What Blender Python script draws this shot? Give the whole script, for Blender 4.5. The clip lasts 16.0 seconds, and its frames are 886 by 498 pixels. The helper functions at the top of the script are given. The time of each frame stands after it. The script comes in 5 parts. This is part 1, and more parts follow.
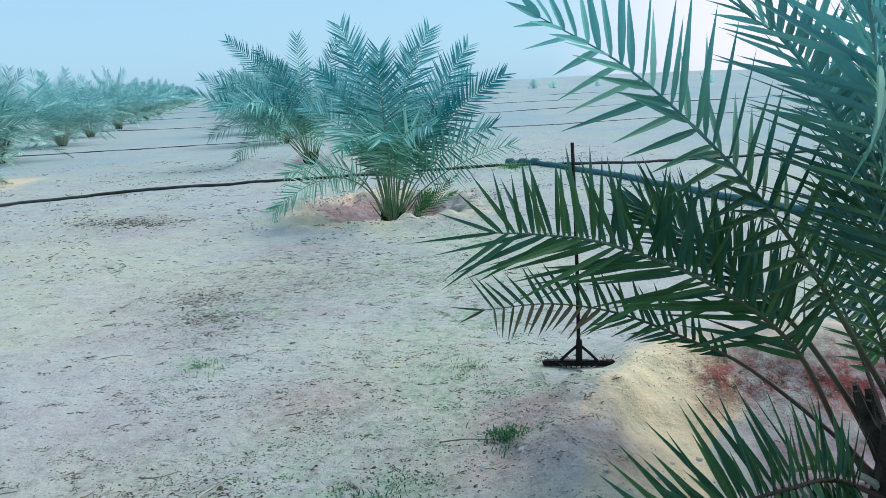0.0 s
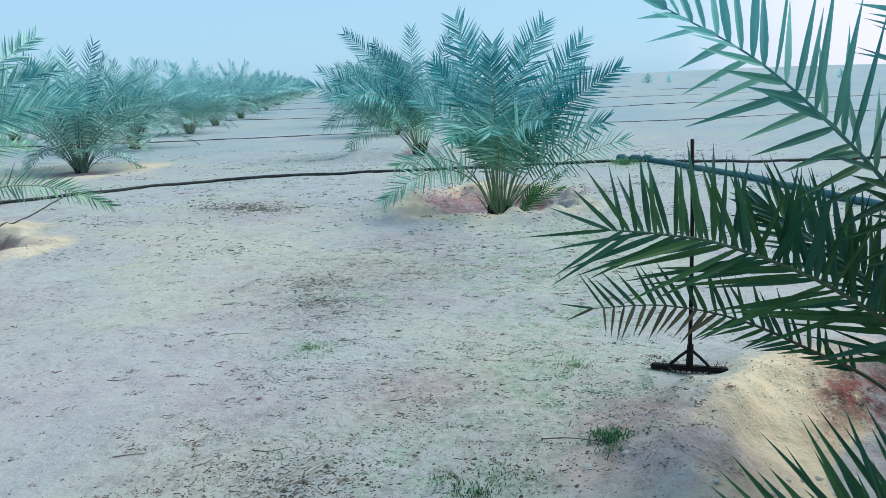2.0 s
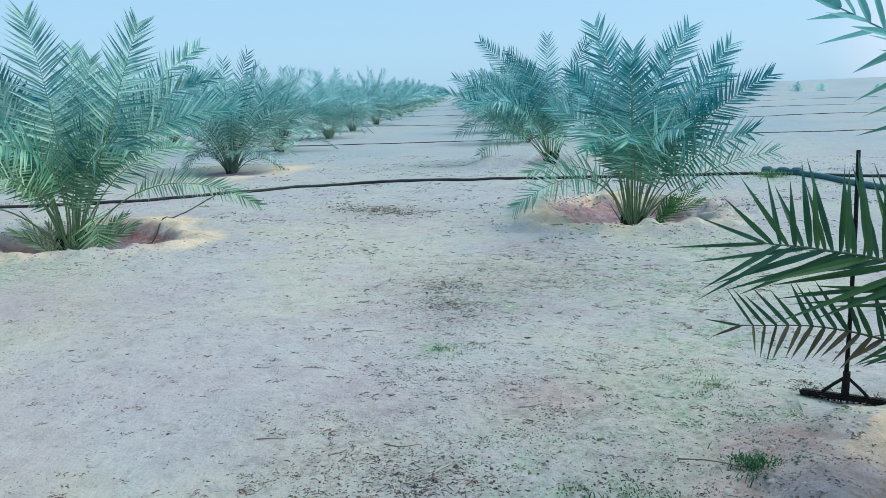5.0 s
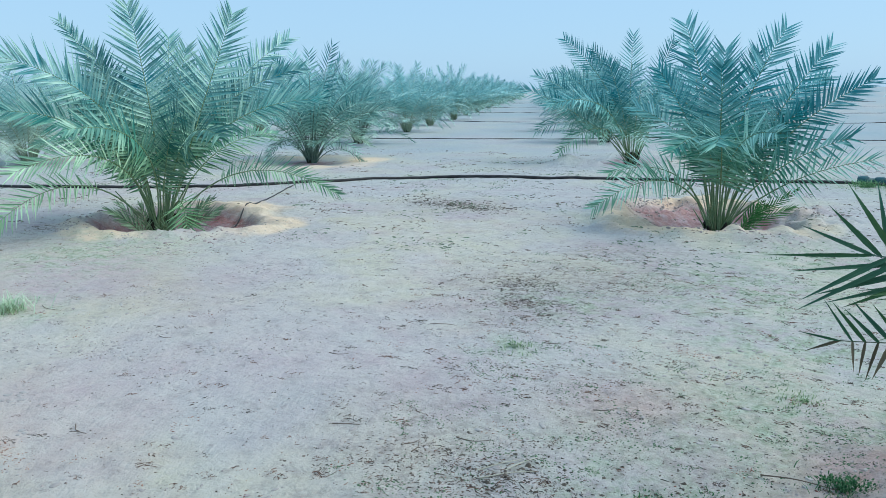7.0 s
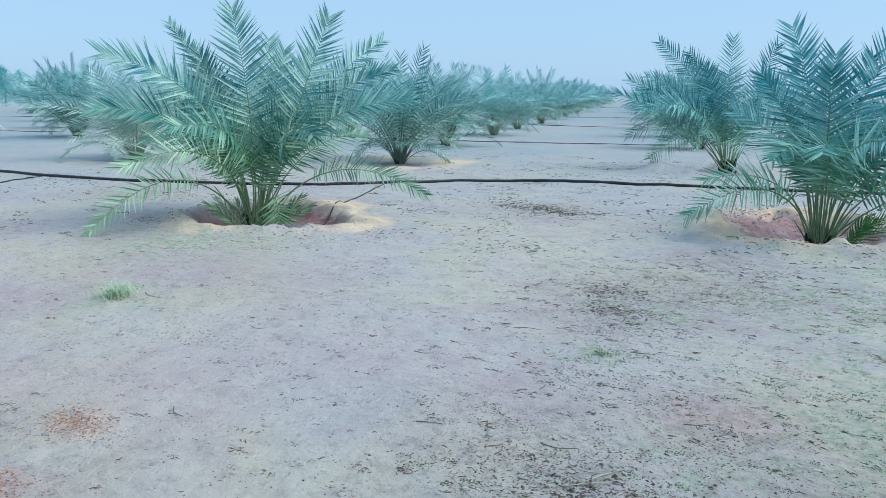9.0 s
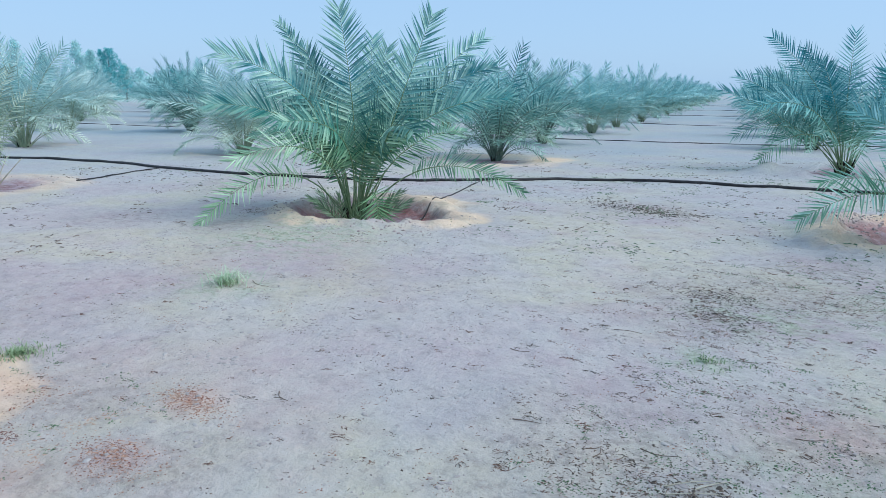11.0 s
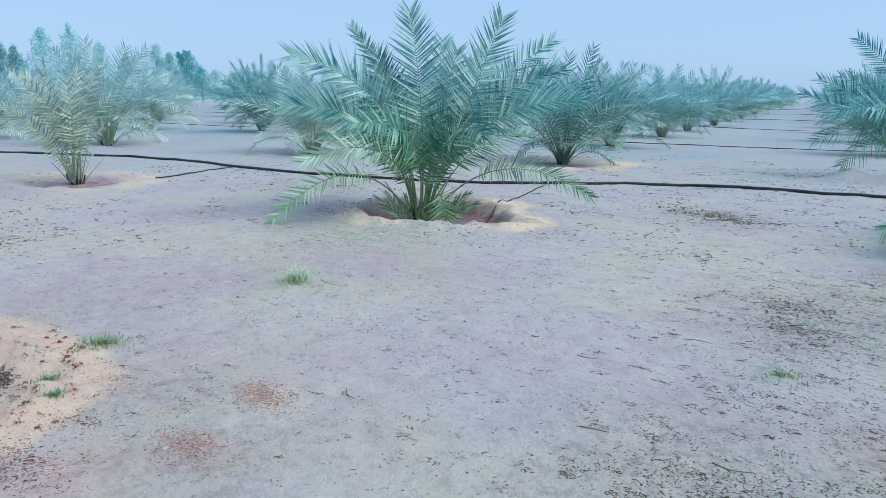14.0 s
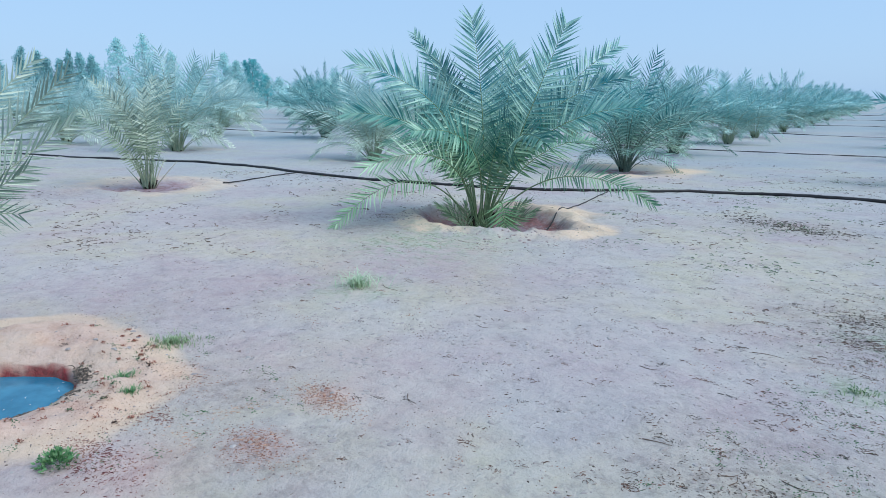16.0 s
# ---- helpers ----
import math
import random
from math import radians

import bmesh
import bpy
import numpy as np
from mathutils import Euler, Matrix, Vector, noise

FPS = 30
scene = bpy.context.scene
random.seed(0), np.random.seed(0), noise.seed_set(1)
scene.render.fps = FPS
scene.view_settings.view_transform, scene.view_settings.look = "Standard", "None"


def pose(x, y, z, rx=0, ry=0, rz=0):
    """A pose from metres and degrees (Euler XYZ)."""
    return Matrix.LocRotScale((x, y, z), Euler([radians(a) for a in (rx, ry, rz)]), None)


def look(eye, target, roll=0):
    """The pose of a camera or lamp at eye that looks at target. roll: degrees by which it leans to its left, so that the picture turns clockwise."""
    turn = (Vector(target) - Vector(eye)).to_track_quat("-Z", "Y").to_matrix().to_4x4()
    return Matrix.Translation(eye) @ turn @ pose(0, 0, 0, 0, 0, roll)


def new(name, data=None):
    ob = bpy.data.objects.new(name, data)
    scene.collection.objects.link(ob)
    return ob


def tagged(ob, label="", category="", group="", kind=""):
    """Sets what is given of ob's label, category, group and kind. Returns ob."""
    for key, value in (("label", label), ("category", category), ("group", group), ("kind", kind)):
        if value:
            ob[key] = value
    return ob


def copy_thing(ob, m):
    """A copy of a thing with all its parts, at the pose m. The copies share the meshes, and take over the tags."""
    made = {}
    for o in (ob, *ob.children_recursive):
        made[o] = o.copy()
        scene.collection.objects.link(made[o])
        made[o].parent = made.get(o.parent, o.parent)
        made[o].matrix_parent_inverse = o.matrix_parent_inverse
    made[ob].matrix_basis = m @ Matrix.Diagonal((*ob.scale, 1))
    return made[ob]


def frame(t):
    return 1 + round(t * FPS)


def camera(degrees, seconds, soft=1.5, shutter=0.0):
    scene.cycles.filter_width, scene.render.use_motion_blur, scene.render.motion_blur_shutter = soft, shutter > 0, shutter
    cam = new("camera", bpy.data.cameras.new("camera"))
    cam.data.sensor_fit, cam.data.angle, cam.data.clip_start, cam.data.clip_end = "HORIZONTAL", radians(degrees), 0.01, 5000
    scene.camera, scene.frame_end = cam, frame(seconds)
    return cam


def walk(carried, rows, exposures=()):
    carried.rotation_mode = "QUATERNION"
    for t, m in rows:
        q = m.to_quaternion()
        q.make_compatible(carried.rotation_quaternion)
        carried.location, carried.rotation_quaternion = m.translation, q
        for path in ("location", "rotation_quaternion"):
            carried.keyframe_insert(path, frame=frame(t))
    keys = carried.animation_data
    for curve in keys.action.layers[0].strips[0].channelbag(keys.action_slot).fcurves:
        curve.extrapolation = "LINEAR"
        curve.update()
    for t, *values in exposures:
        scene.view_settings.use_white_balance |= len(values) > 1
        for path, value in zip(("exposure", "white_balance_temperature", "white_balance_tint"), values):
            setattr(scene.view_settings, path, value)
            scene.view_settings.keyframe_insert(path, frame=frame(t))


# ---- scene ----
cam = camera(63.5, 16.0, soft=0.5)
PATH = [
    (0, (0.223, 0.113, 1.507), (0.172, 2.062, 1.06), -2.4),
    (0.5, (0.211, 0.111, 1.513), (0.064, 2.055, 1.069), -2.2),
    (1, (0.196, 0.11, 1.507), (-0.019, 2.048, 1.061), -2.0),
    (1.5, (0.196, 0.106, 1.502), (-0.081, 2.035, 1.051), -1.9),
    (2, (0.197, 0.111, 1.507), (-0.14, 2.03, 1.053), -2.0),
    (2.5, (0.19, 0.101, 1.503), (-0.18, 2.014, 1.05), -1.6),
    (3, (0.183, 0.102, 1.502), (-0.252, 2.001, 1.05), -1.6),
    (3.5, (0.168, 0.094, 1.499), (-0.346, 1.975, 1.05), -1.4),
    (4, (0.165, 0.09, 1.501), (-0.43, 1.946, 1.051), -1.8),
    (4.2, (0.163, 0.09, 1.501), (-0.454, 1.94, 1.066), -1.9),
    (6.3, (0.116, 0.092, 1.491), (-0.657, 1.888, 1.069), -0.9),
    (6.5, (0.114, 0.087, 1.494), (-0.688, 1.87, 1.073), -0.8),
    (7, (0.096, 0.079, 1.49), (-0.756, 1.837, 1.061), -0.3),
    (7.5, (0.085, 0.075, 1.489), (-0.815, 1.808, 1.057), -0.1),
    (8, (0.078, 0.074, 1.489), (-0.87, 1.784, 1.068), -0.1),
    (8.5, (0.07, 0.071, 1.484), (-0.928, 1.753, 1.066), 0.1),
    (9, (0.059, 0.071, 1.478), (-0.993, 1.719, 1.058), 0.3),
    (9.5, (0.048, 0.065, 1.478), (-1.054, 1.679, 1.055), 0.3),
    (10, (0.039, 0.056, 1.475), (-1.124, 1.625, 1.044), 0.5),
    (10.2, (0.036, 0.051, 1.473), (-1.149, 1.603, 1.042), 0.5),
    (12.3, (0.016, 0.024, 1.488), (-1.301, 1.468, 1.066), 0.5),
    (12.5, (0.015, 0.022, 1.487), (-1.307, 1.463, 1.067), 0.6),
    (13, (0.01, 0.026, 1.485), (-1.339, 1.439, 1.059), 0.5),
    (13.5, (0.009, 0.021, 1.483), (-1.362, 1.415, 1.062), 0.4),
    (14, (0.005, 0.013, 1.483), (-1.38, 1.391, 1.058), 0.6),
    (14.5, (0.006, 0.007, 1.485), (-1.398, 1.368, 1.066), 0.6),
    (15, (-0.001, -0.003, 1.486), (-1.435, 1.328, 1.071), 0.5),
    (15.5, (0.002, -0.01, 1.49), (-1.473, 1.275, 1.074), 0.3),
    (16, (-0.001, -0.018, 1.493), (-1.497, 1.245, 1.083), 0.4),
]
walk(cam, [(t, look(eye, target, roll)) for t, eye, target, roll in PATH],
     [(0, 0.63, 6420, 0), (4, 0.62, 6410, 2), (8, 0.60, 6370, 6), (12.5, 0.52, 6250, 13), (16, 0.54, 6250, 13)])

# ---- world, sun and exposure ----
SUN_EL, SUN_AZ = 50.0, 64.0
world = bpy.data.worlds.new("hazy_sky")
scene.world = world
world.use_nodes = True
wn = world.node_tree
wn.nodes.clear()
sky = wn.nodes.new("ShaderNodeTexSky")
sky.sky_type = "NISHITA"
sky.sun_disc = False
sky.sun_elevation, sky.sun_rotation = radians(SUN_EL), radians(SUN_AZ)
sky.air_density, sky.dust_density, sky.ozone_density = 1.0, 1.2, 3.0
haze = wn.nodes.new("ShaderNodeMix")
haze.data_type = "RGBA"
haze.inputs["Factor"].default_value = 0.8
haze.inputs["B"].default_value = (2.85, 4.5, 6.4, 1)
back = wn.nodes.new("ShaderNodeBackground")
back.inputs["Strength"].default_value = 0.1
wout = wn.nodes.new("ShaderNodeOutputWorld")
wn.links.new(sky.outputs["Color"], haze.inputs["A"])
place = wn.nodes.new("ShaderNodeTexCoord")
toward = wn.nodes.new("ShaderNodeVectorMath")
toward.operation = "DOT_PRODUCT"
toward.inputs[1].default_value = (math.sin(radians(27)) * math.cos(radians(7)), math.cos(radians(27)) * math.cos(radians(7)), math.sin(radians(7)))
bright = wn.nodes.new("ShaderNodeMapRange")
bright.interpolation_type = "SMOOTHSTEP"
bright.inputs["From Min"].default_value, bright.inputs["From Max"].default_value = math.cos(radians(21)), math.cos(radians(4))
bright.inputs["To Max"].default_value = 0.75
glare = wn.nodes.new("ShaderNodeMix")
glare.data_type = "RGBA"
glare.inputs["B"].default_value = (7.4, 6.5, 8.0, 1)
wn.links.new(place.outputs["Generated"], toward.inputs[0])
wn.links.new(toward.outputs["Value"], bright.inputs["Value"])
wn.links.new(bright.outputs["Result"], glare.inputs["Factor"])
wn.links.new(haze.outputs["Result"], glare.inputs["A"])
wn.links.new(glare.outputs["Result"], back.inputs["Color"])
wn.links.new(back.outputs["Background"], wout.inputs["Surface"])

sun = new("sun", bpy.data.lights.new("sun", "SUN"))
sun.data.energy, sun.data.angle, sun.data.color = 1.7, radians(40), (1.0, 0.94, 0.87)
saz, sel = radians(SUN_AZ), radians(SUN_EL)
sun.matrix_world = look((0, 0, 20), (-math.sin(saz) * math.cos(sel) * 10, -math.cos(saz) * math.cos(sel) * 10, 20 - math.sin(sel) * 10))


# ---- materials ----
class Nodes:
    """A node material with short helpers."""

    def __init__(self, name, rough=0.6, metal=0.0, spec=0.5):
        self.mat = bpy.data.materials.new(name)
        self.mat.use_nodes = True
        self.t = self.mat.node_tree
        self.bsdf = self.t.nodes["Principled BSDF"]
        self.bsdf.inputs["Roughness"].default_value = rough
        self.bsdf.inputs["Metallic"].default_value = metal
        self.bsdf.inputs["Specular IOR Level"].default_value = spec

    def n(self, kind, **values):
        node = self.t.nodes.new(kind)
        for key, value in values.items():
            node.inputs[key.replace("_", " ")].default_value = value
        return node

    def link(self, a, b):
        self.t.links.new(a, b)

    def coord(self, which="Object"):
        return self.n("ShaderNodeTexCoord").outputs[which]

    def noise(self, scale, detail=4.0, vec=None, rough=0.55):
        node = self.n("ShaderNodeTexNoise", Scale=scale, Detail=detail, Roughness=rough)
        self.link(vec if vec is not None else self.coord(), node.inputs["Vector"])
        return node.outputs["Fac"]

    def ramp(self, fac, *stops):
        node = self.n("ShaderNodeValToRGB")
        els = node.color_ramp.elements
        while len(els) < len(stops):
            els.new(0.5)
        for e, (pos, col) in zip(els, stops):
            e.position = pos
            e.color = (*col, 1) if len(col) == 3 else col
        self.link(fac, node.inputs["Fac"])
        return node.outputs["Color"]

    def mix(self, fac, a, b, blend="MIX"):
        node = self.n("ShaderNodeMix")
        node.data_type, node.blend_type = "RGBA", blend
        for key, v in (("Factor", fac), ("A", a), ("B", b)):
            if isinstance(v, (int, float)):
                node.inputs[key].default_value = v
            elif isinstance(v, tuple):
                node.inputs[key].default_value = (*v, 1)
            else:
                self.link(v, node.inputs[key])
        return node.outputs["Result"]

    def math(self, op, a, b=0.0):
        node = self.n("ShaderNodeMath")
        node.operation = op
        for i, v in enumerate((a, b)):
            if isinstance(v, (int, float)):
                node.inputs[i].default_value = v
            else:
                self.link(v, node.inputs[i])
        return node.outputs["Value"]

    def attr(self, name):
        node = self.n("ShaderNodeAttribute")
        node.attribute_name = name
        return node.outputs["Fac"]

    def bump(self, height, strength=0.4, distance=0.01):
        node = self.n("ShaderNodeBump", Strength=strength, Distance=distance)
        self.link(height, node.inputs["Height"])
        self.link(node.outputs["Normal"], self.bsdf.inputs["Normal"])

    def color(self, socket):
        self.link(socket, self.bsdf.inputs["Base Color"])
        return self.mat


def ground_material():
    m = Nodes("dry_sand", rough=0.95, spec=0.15)
    obj = m.coord()
    broad = m.noise(0.45, 4, obj)
    tint = m.noise(0.8, 3, obj)
    mid = m.noise(3.0, 7, obj, 0.7)
    fine = m.noise(22, 6, obj, 0.72)
    grit = m.noise(85, 4, obj, 0.75)
    base = m.ramp(broad, (0.35, (0.465, 0.42, 0.43)), (0.46, (0.455, 0.445, 0.44)), (0.56, (0.51, 0.495, 0.395)), (0.68, (0.46, 0.415, 0.425)))
    base = m.mix(m.math("MULTIPLY", m.ramp(tint, (0.5, (0, 0, 0)), (0.64, (1, 1, 1))), 0.6), base, (0.45, 0.365, 0.385))
    base = m.mix(m.math("MULTIPLY", m.ramp(mid, (0.42, (0, 0, 0)), (0.62, (1, 1, 1))), 0.55), base, (0.53, 0.525, 0.49))
    base = m.mix(m.math("MULTIPLY", m.ramp(mid, (0.30, (1, 1, 1)), (0.42, (0, 0, 0))), 0.45), base, (0.29, 0.26, 0.265))
    base = m.mix(m.math("MULTIPLY", m.ramp(fine, (0.58, (0, 0, 0)), (0.66, (1, 1, 1))), 0.42), base, (0.22, 0.19, 0.19))
    clump = m.noise(7.5, 6, obj, 0.68)
    base = m.mix(m.math("MULTIPLY", m.ramp(clump, (0.53, (0, 0, 0)), (0.66, (1, 1, 1))), 0.42), base, (0.29, 0.27, 0.265))
    base = m.mix(m.math("MULTIPLY", m.ramp(clump, (0.34, (1, 1, 1)), (0.45, (0, 0, 0))), 0.4), base, (0.535, 0.515, 0.485))
    base = m.mix(m.math("MULTIPLY", m.ramp(fine, (0.34, (1, 1, 1)), (0.44, (0, 0, 0))), 0.35), base, (0.56, 0.56, 0.53))
    base = m.mix(m.math("MULTIPLY", m.ramp(grit, (0.60, (0, 0, 0)), (0.67, (1, 1, 1))), 0.32), base, (0.15, 0.13, 0.13))
    base = m.mix(m.math("MULTIPLY", m.ramp(grit, (0.33, (1, 1, 1)), (0.40, (0, 0, 0))), 0.3), base, (0.62, 0.60, 0.57))
    sand = m.mix(m.ramp(mid, (0.35, (0, 0, 0)), (0.7, (1, 1, 1))), (0.76, 0.585, 0.41), (0.85, 0.69, 0.475))
    sand = m.mix(m.math("MULTIPLY", m.ramp(fine, (0.58, (0, 0, 0)), (0.7, (1, 1, 1))), 0.45), sand, (0.40, 0.26, 0.20))
    # blue-grey distance haze painted into the ground colour
    base = m.mix(m.math("MULTIPLY", m.attr("far_haze"), 0.8), base, (0.30, 0.39, 0.43))
    base = m.mix(m.ramp(m.math("ADD", m.attr("sand"), m.math("MULTIPLY", m.math("SUBTRACT", clump, 0.5), 0.35)), (0.16, (0, 0, 0)), (0.62, (1, 1, 1))), base, sand)
    moss = m.mix(m.ramp(fine, (0.42, (0, 0, 0)), (0.6, (1, 1, 1))), (0.42, 0.50, 0.39), (0.16, 0.24, 0.13))
    gm = m.math("MULTIPLY", m.attr("moss"), m.ramp(m.noise(6, 5, obj, 0.7), (0.42, (0, 0, 0)), (0.62, (1, 1, 1))))
    base = m.mix(gm, base, moss)
    wet_shaded = m.mix(m.ramp(m.noise(7, 6, obj, 0.75), (0.42, (0, 0, 0)), (0.58, (1, 1, 1))), (0.36, 0.30, 0.34), (0.25, 0.15, 0.16))
    wet_shaded = m.mix(m.math("MULTIPLY", m.ramp(fine, (0.52, (0, 0, 0)), (0.64, (1, 1, 1))), 0.6), wet_shaded, (0.14, 0.10, 0.10))
    base = m.mix(m.math("MULTIPLY", m.attr("wet_shaded"), m.ramp(mid, (0.25, (0.6, 0.6, 0.6)), (0.55, (1, 1, 1)))), base, wet_shaded)
    mud = m.mix(m.ramp(m.noise(16, 5, obj, 0.7), (0.45, (0, 0, 0)), (0.6, (1, 1, 1))), (0.26, 0.07, 0.065), (0.07, 0.035, 0.032))
    base = m.mix(m.math("MULTIPLY", m.attr("mud"), m.ramp(m.noise(5, 7, obj, 0.75), (0.40, (0.15, 0.15, 0.15)), (0.54, (1, 1, 1)))), base, mud)
    red = m.mix(m.ramp(m.noise(11, 6, obj, 0.75), (0.42, (0, 0, 0)), (0.58, (1, 1, 1))), (0.26, 0.022, 0.03), (0.13, 0.015, 0.02))
    base = m.mix(m.attr("red"), base, red)
    clay = m.mix(m.ramp(m.noise(9, 5, obj, 0.7), (0.42, (0, 0, 0)), (0.6, (1, 1, 1))), (0.66, 0.44, 0.38), (0.48, 0.22, 0.19))
    base = m.mix(m.math("MULTIPLY", m.attr("clay"), m.ramp(mid, (0.34, (0.6, 0.6, 0.6)), (0.46, (1, 1, 1)))), base, clay)
    base = m.mix(m.math("MULTIPLY", m.attr("litter"), 0.3), base, (0.33, 0.29, 0.29))
    litter = m.ramp(m.noise(13, 7, obj, 0.75), (0.48, (0, 0, 0)), (0.60, (1, 1, 1)))
    base = m.mix(m.math("MULTIPLY", m.math("MULTIPLY", m.attr("litter"), litter), 0.5), base, (0.20, 0.18, 0.17))
    h = m.math("ADD", m.math("ADD", m.math("MULTIPLY", fine, 0.8), m.math("MULTIPLY", clump, -2.0)), m.math("MULTIPLY", grit, 0.2))
    m.bump(h, 0.6, 0.03)
    return m.color(base)


def leaf_material(name, low, high, dusty, dust=0.5, rough=0.45, shade=0.45, span=(0.5, 1.4), thin=0.22, spec=0.5, vary=0.6, warm=(1.04, 1.0, 0.92), even=0.1):
    """A palm leaf: greener near the foot, bluer above for a painted teal haze, dust in patches; each frond with its own
    tone.
    """
    m = Nodes(name, rough=rough, spec=spec)
    geo = m.n("ShaderNodeNewGeometry")
    split = m.n("ShaderNodeSeparateXYZ")
    m.link(geo.outputs["Position"], split.inputs[0])
    info = m.n("ShaderNodeObjectInfo").outputs["Random"]
    isle = geo.outputs["Random Per Island"]
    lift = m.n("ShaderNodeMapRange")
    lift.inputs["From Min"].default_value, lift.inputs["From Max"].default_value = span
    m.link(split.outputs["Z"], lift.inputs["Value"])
    # the high colour stands in for the teal veil over upper leaves
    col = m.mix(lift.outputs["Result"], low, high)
    dim = m.math("MULTIPLY", m.ramp(info, (0.25, (1, 1, 1)), (0.65, (0, 0, 0))), shade)
    col = m.mix(dim, col, tuple(0.35 * v for v in high))
    col = m.mix(m.math("MULTIPLY", m.ramp(isle, (0.3, (1, 1, 1)), (0.62, (0, 0, 0))), vary), col, tuple(0.3 * v for v in high))
    d = m.ramp(m.noise(3.0, 5, geo.outputs["Position"], 0.6), (0.35, (0, 0, 0)), (0.65, (1, 1, 1)))
    worn = m.math("MULTIPLY", m.math("MULTIPLY", m.math("ADD", d, m.ramp(info, (0.55, (0, 0, 0)), (0.9, (1, 1, 1)))), m.ramp(isle, (0.35, (even, even, even)), (0.85, (1, 1, 1)))), dust)
    dusted = m.mix(lift.outputs["Result"], tuple(min(0.92, a * b) for a, b in zip(dusty, warm)), dusty)
    col = m.mix(m.math("MINIMUM", worn, 0.9), col, dusted)
    m.bump(m.noise(90, 3), 0.2, 0.003)
    m.color(col)
    trans = m.n("ShaderNodeBsdfTranslucent")
    m.link(col, trans.inputs["Color"])
    blend = m.n("ShaderNodeMixShader", Fac=thin)
    out = m.t.nodes["Material Output"]
    m.link(m.bsdf.outputs["BSDF"], blend.inputs[1])
    m.link(trans.outputs["BSDF"], blend.inputs[2])
    m.link(blend.outputs["Shader"], out.inputs["Surface"])
    return m.mat


def rough_material(name, a, b, scale=12, rough=0.8, bump=0.5, spec=0.3, metal=0.0):
    m = Nodes(name, rough=rough, spec=spec, metal=metal)
    obj = m.coord()
    f = m.noise(scale, 6, obj, 0.65)
    g = m.noise(scale * 7, 4, obj, 0.6)
    col = m.mix(m.ramp(f, (0.35, (0, 0, 0)), (0.68, (1, 1, 1))), a, b)
    col = m.mix(m.math("MULTIPLY", g, 0.35), col, tuple(v * 0.5 for v in a))
    m.bump(m.math("ADD", f, g), bump, 0.006)
    return m.color(col)


def stalk_material():
    """A leaf stalk: brown at the foot, olive along its length, bluish high up for the painted teal haze."""
    m = Nodes("brown_leaf_stalk", rough=0.55, spec=0.25)
    split = m.n("ShaderNodeSeparateXYZ")
    m.link(m.n("ShaderNodeNewGeometry").outputs["Position"], split.inputs[0])
    f = m.noise(9, 5, m.coord(), 0.65)
    h = m.math("ADD", split.outputs["Z"], m.math("MULTIPLY", f, 0.3))
    col = m.ramp(m.math("MULTIPLY", h, 0.5), (0.15, (0.10, 0.06, 0.05)), (0.34, (0.09, 0.10, 0.06)), (0.55, (0.10, 0.16, 0.10)), (0.78, (0.12, 0.32, 0.32)))
    col = m.mix(m.math("MULTIPLY", m.noise(60, 4), 0.4), col, (0.03, 0.04, 0.025))
    m.bump(f, 0.3, 0.004)
    return m.color(col)


def island_material(name, a, b, rough=0.9):
    m = Nodes(name, rough=rough, spec=0.2)
    isle = m.n("ShaderNodeNewGeometry").outputs["Random Per Island"]
    col = m.mix(isle, a, b)
    col = m.mix(m.math("MULTIPLY", m.noise(60, 4), 0.5), col, tuple(v * 0.6 for v in a))
    return m.color(col)


def water_material():
    m = Nodes("pool_water", rough=0.08, spec=0.3)
    f = m.noise(5, 5)
    # sky blue put into the base colour to strengthen the reflection
    col = m.mix(m.ramp(f, (0.4, (0, 0, 0)), (0.7, (1, 1, 1))), (0.014, 0.15, 0.25), (0.045, 0.24, 0.36))
    m.bump(m.noise(14, 4), 0.12, 0.01)
    return m.color(col)


GROUND = ground_material()
# its pale high colour paints the teal glare over the upper fronds
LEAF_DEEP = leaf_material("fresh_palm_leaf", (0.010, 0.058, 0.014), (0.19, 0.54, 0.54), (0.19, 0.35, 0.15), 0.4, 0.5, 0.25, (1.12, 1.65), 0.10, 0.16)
LEAF_DRY = leaf_material("drying_palm_leaf", (0.075, 0.062, 0.035), (0.16, 0.15, 0.10), (0.28, 0.24, 0.17), 0.4, 0.55, 0.2, (1.12, 1.65), 0.10, 0.16)
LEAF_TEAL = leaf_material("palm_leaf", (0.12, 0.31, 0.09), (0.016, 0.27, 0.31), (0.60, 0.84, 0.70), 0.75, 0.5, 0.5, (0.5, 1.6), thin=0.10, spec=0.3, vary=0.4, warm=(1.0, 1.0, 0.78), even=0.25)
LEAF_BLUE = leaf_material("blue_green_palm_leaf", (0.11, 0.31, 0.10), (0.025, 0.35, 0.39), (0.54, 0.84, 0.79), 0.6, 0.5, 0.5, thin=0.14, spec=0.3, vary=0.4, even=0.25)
# paler than the near palms: distance haze painted into the dusty leaf colour
LEAF_PALE = leaf_material("dusty_haze_palm_leaf", (0.46, 0.62, 0.50), (0.33, 0.62, 0.62), (0.74, 0.88, 0.82), 0.75, 0.5, 0.2, thin=0.28, spec=0.2, vary=0.3, even=0.4)
LEAF_GREY = leaf_material("grey_green_palm_leaf", (0.28, 0.40, 0.23), (0.28, 0.43, 0.37), (0.62, 0.73, 0.60), 0.7, 0.5, 0.4, thin=0.15, spec=0.25, vary=0.45)
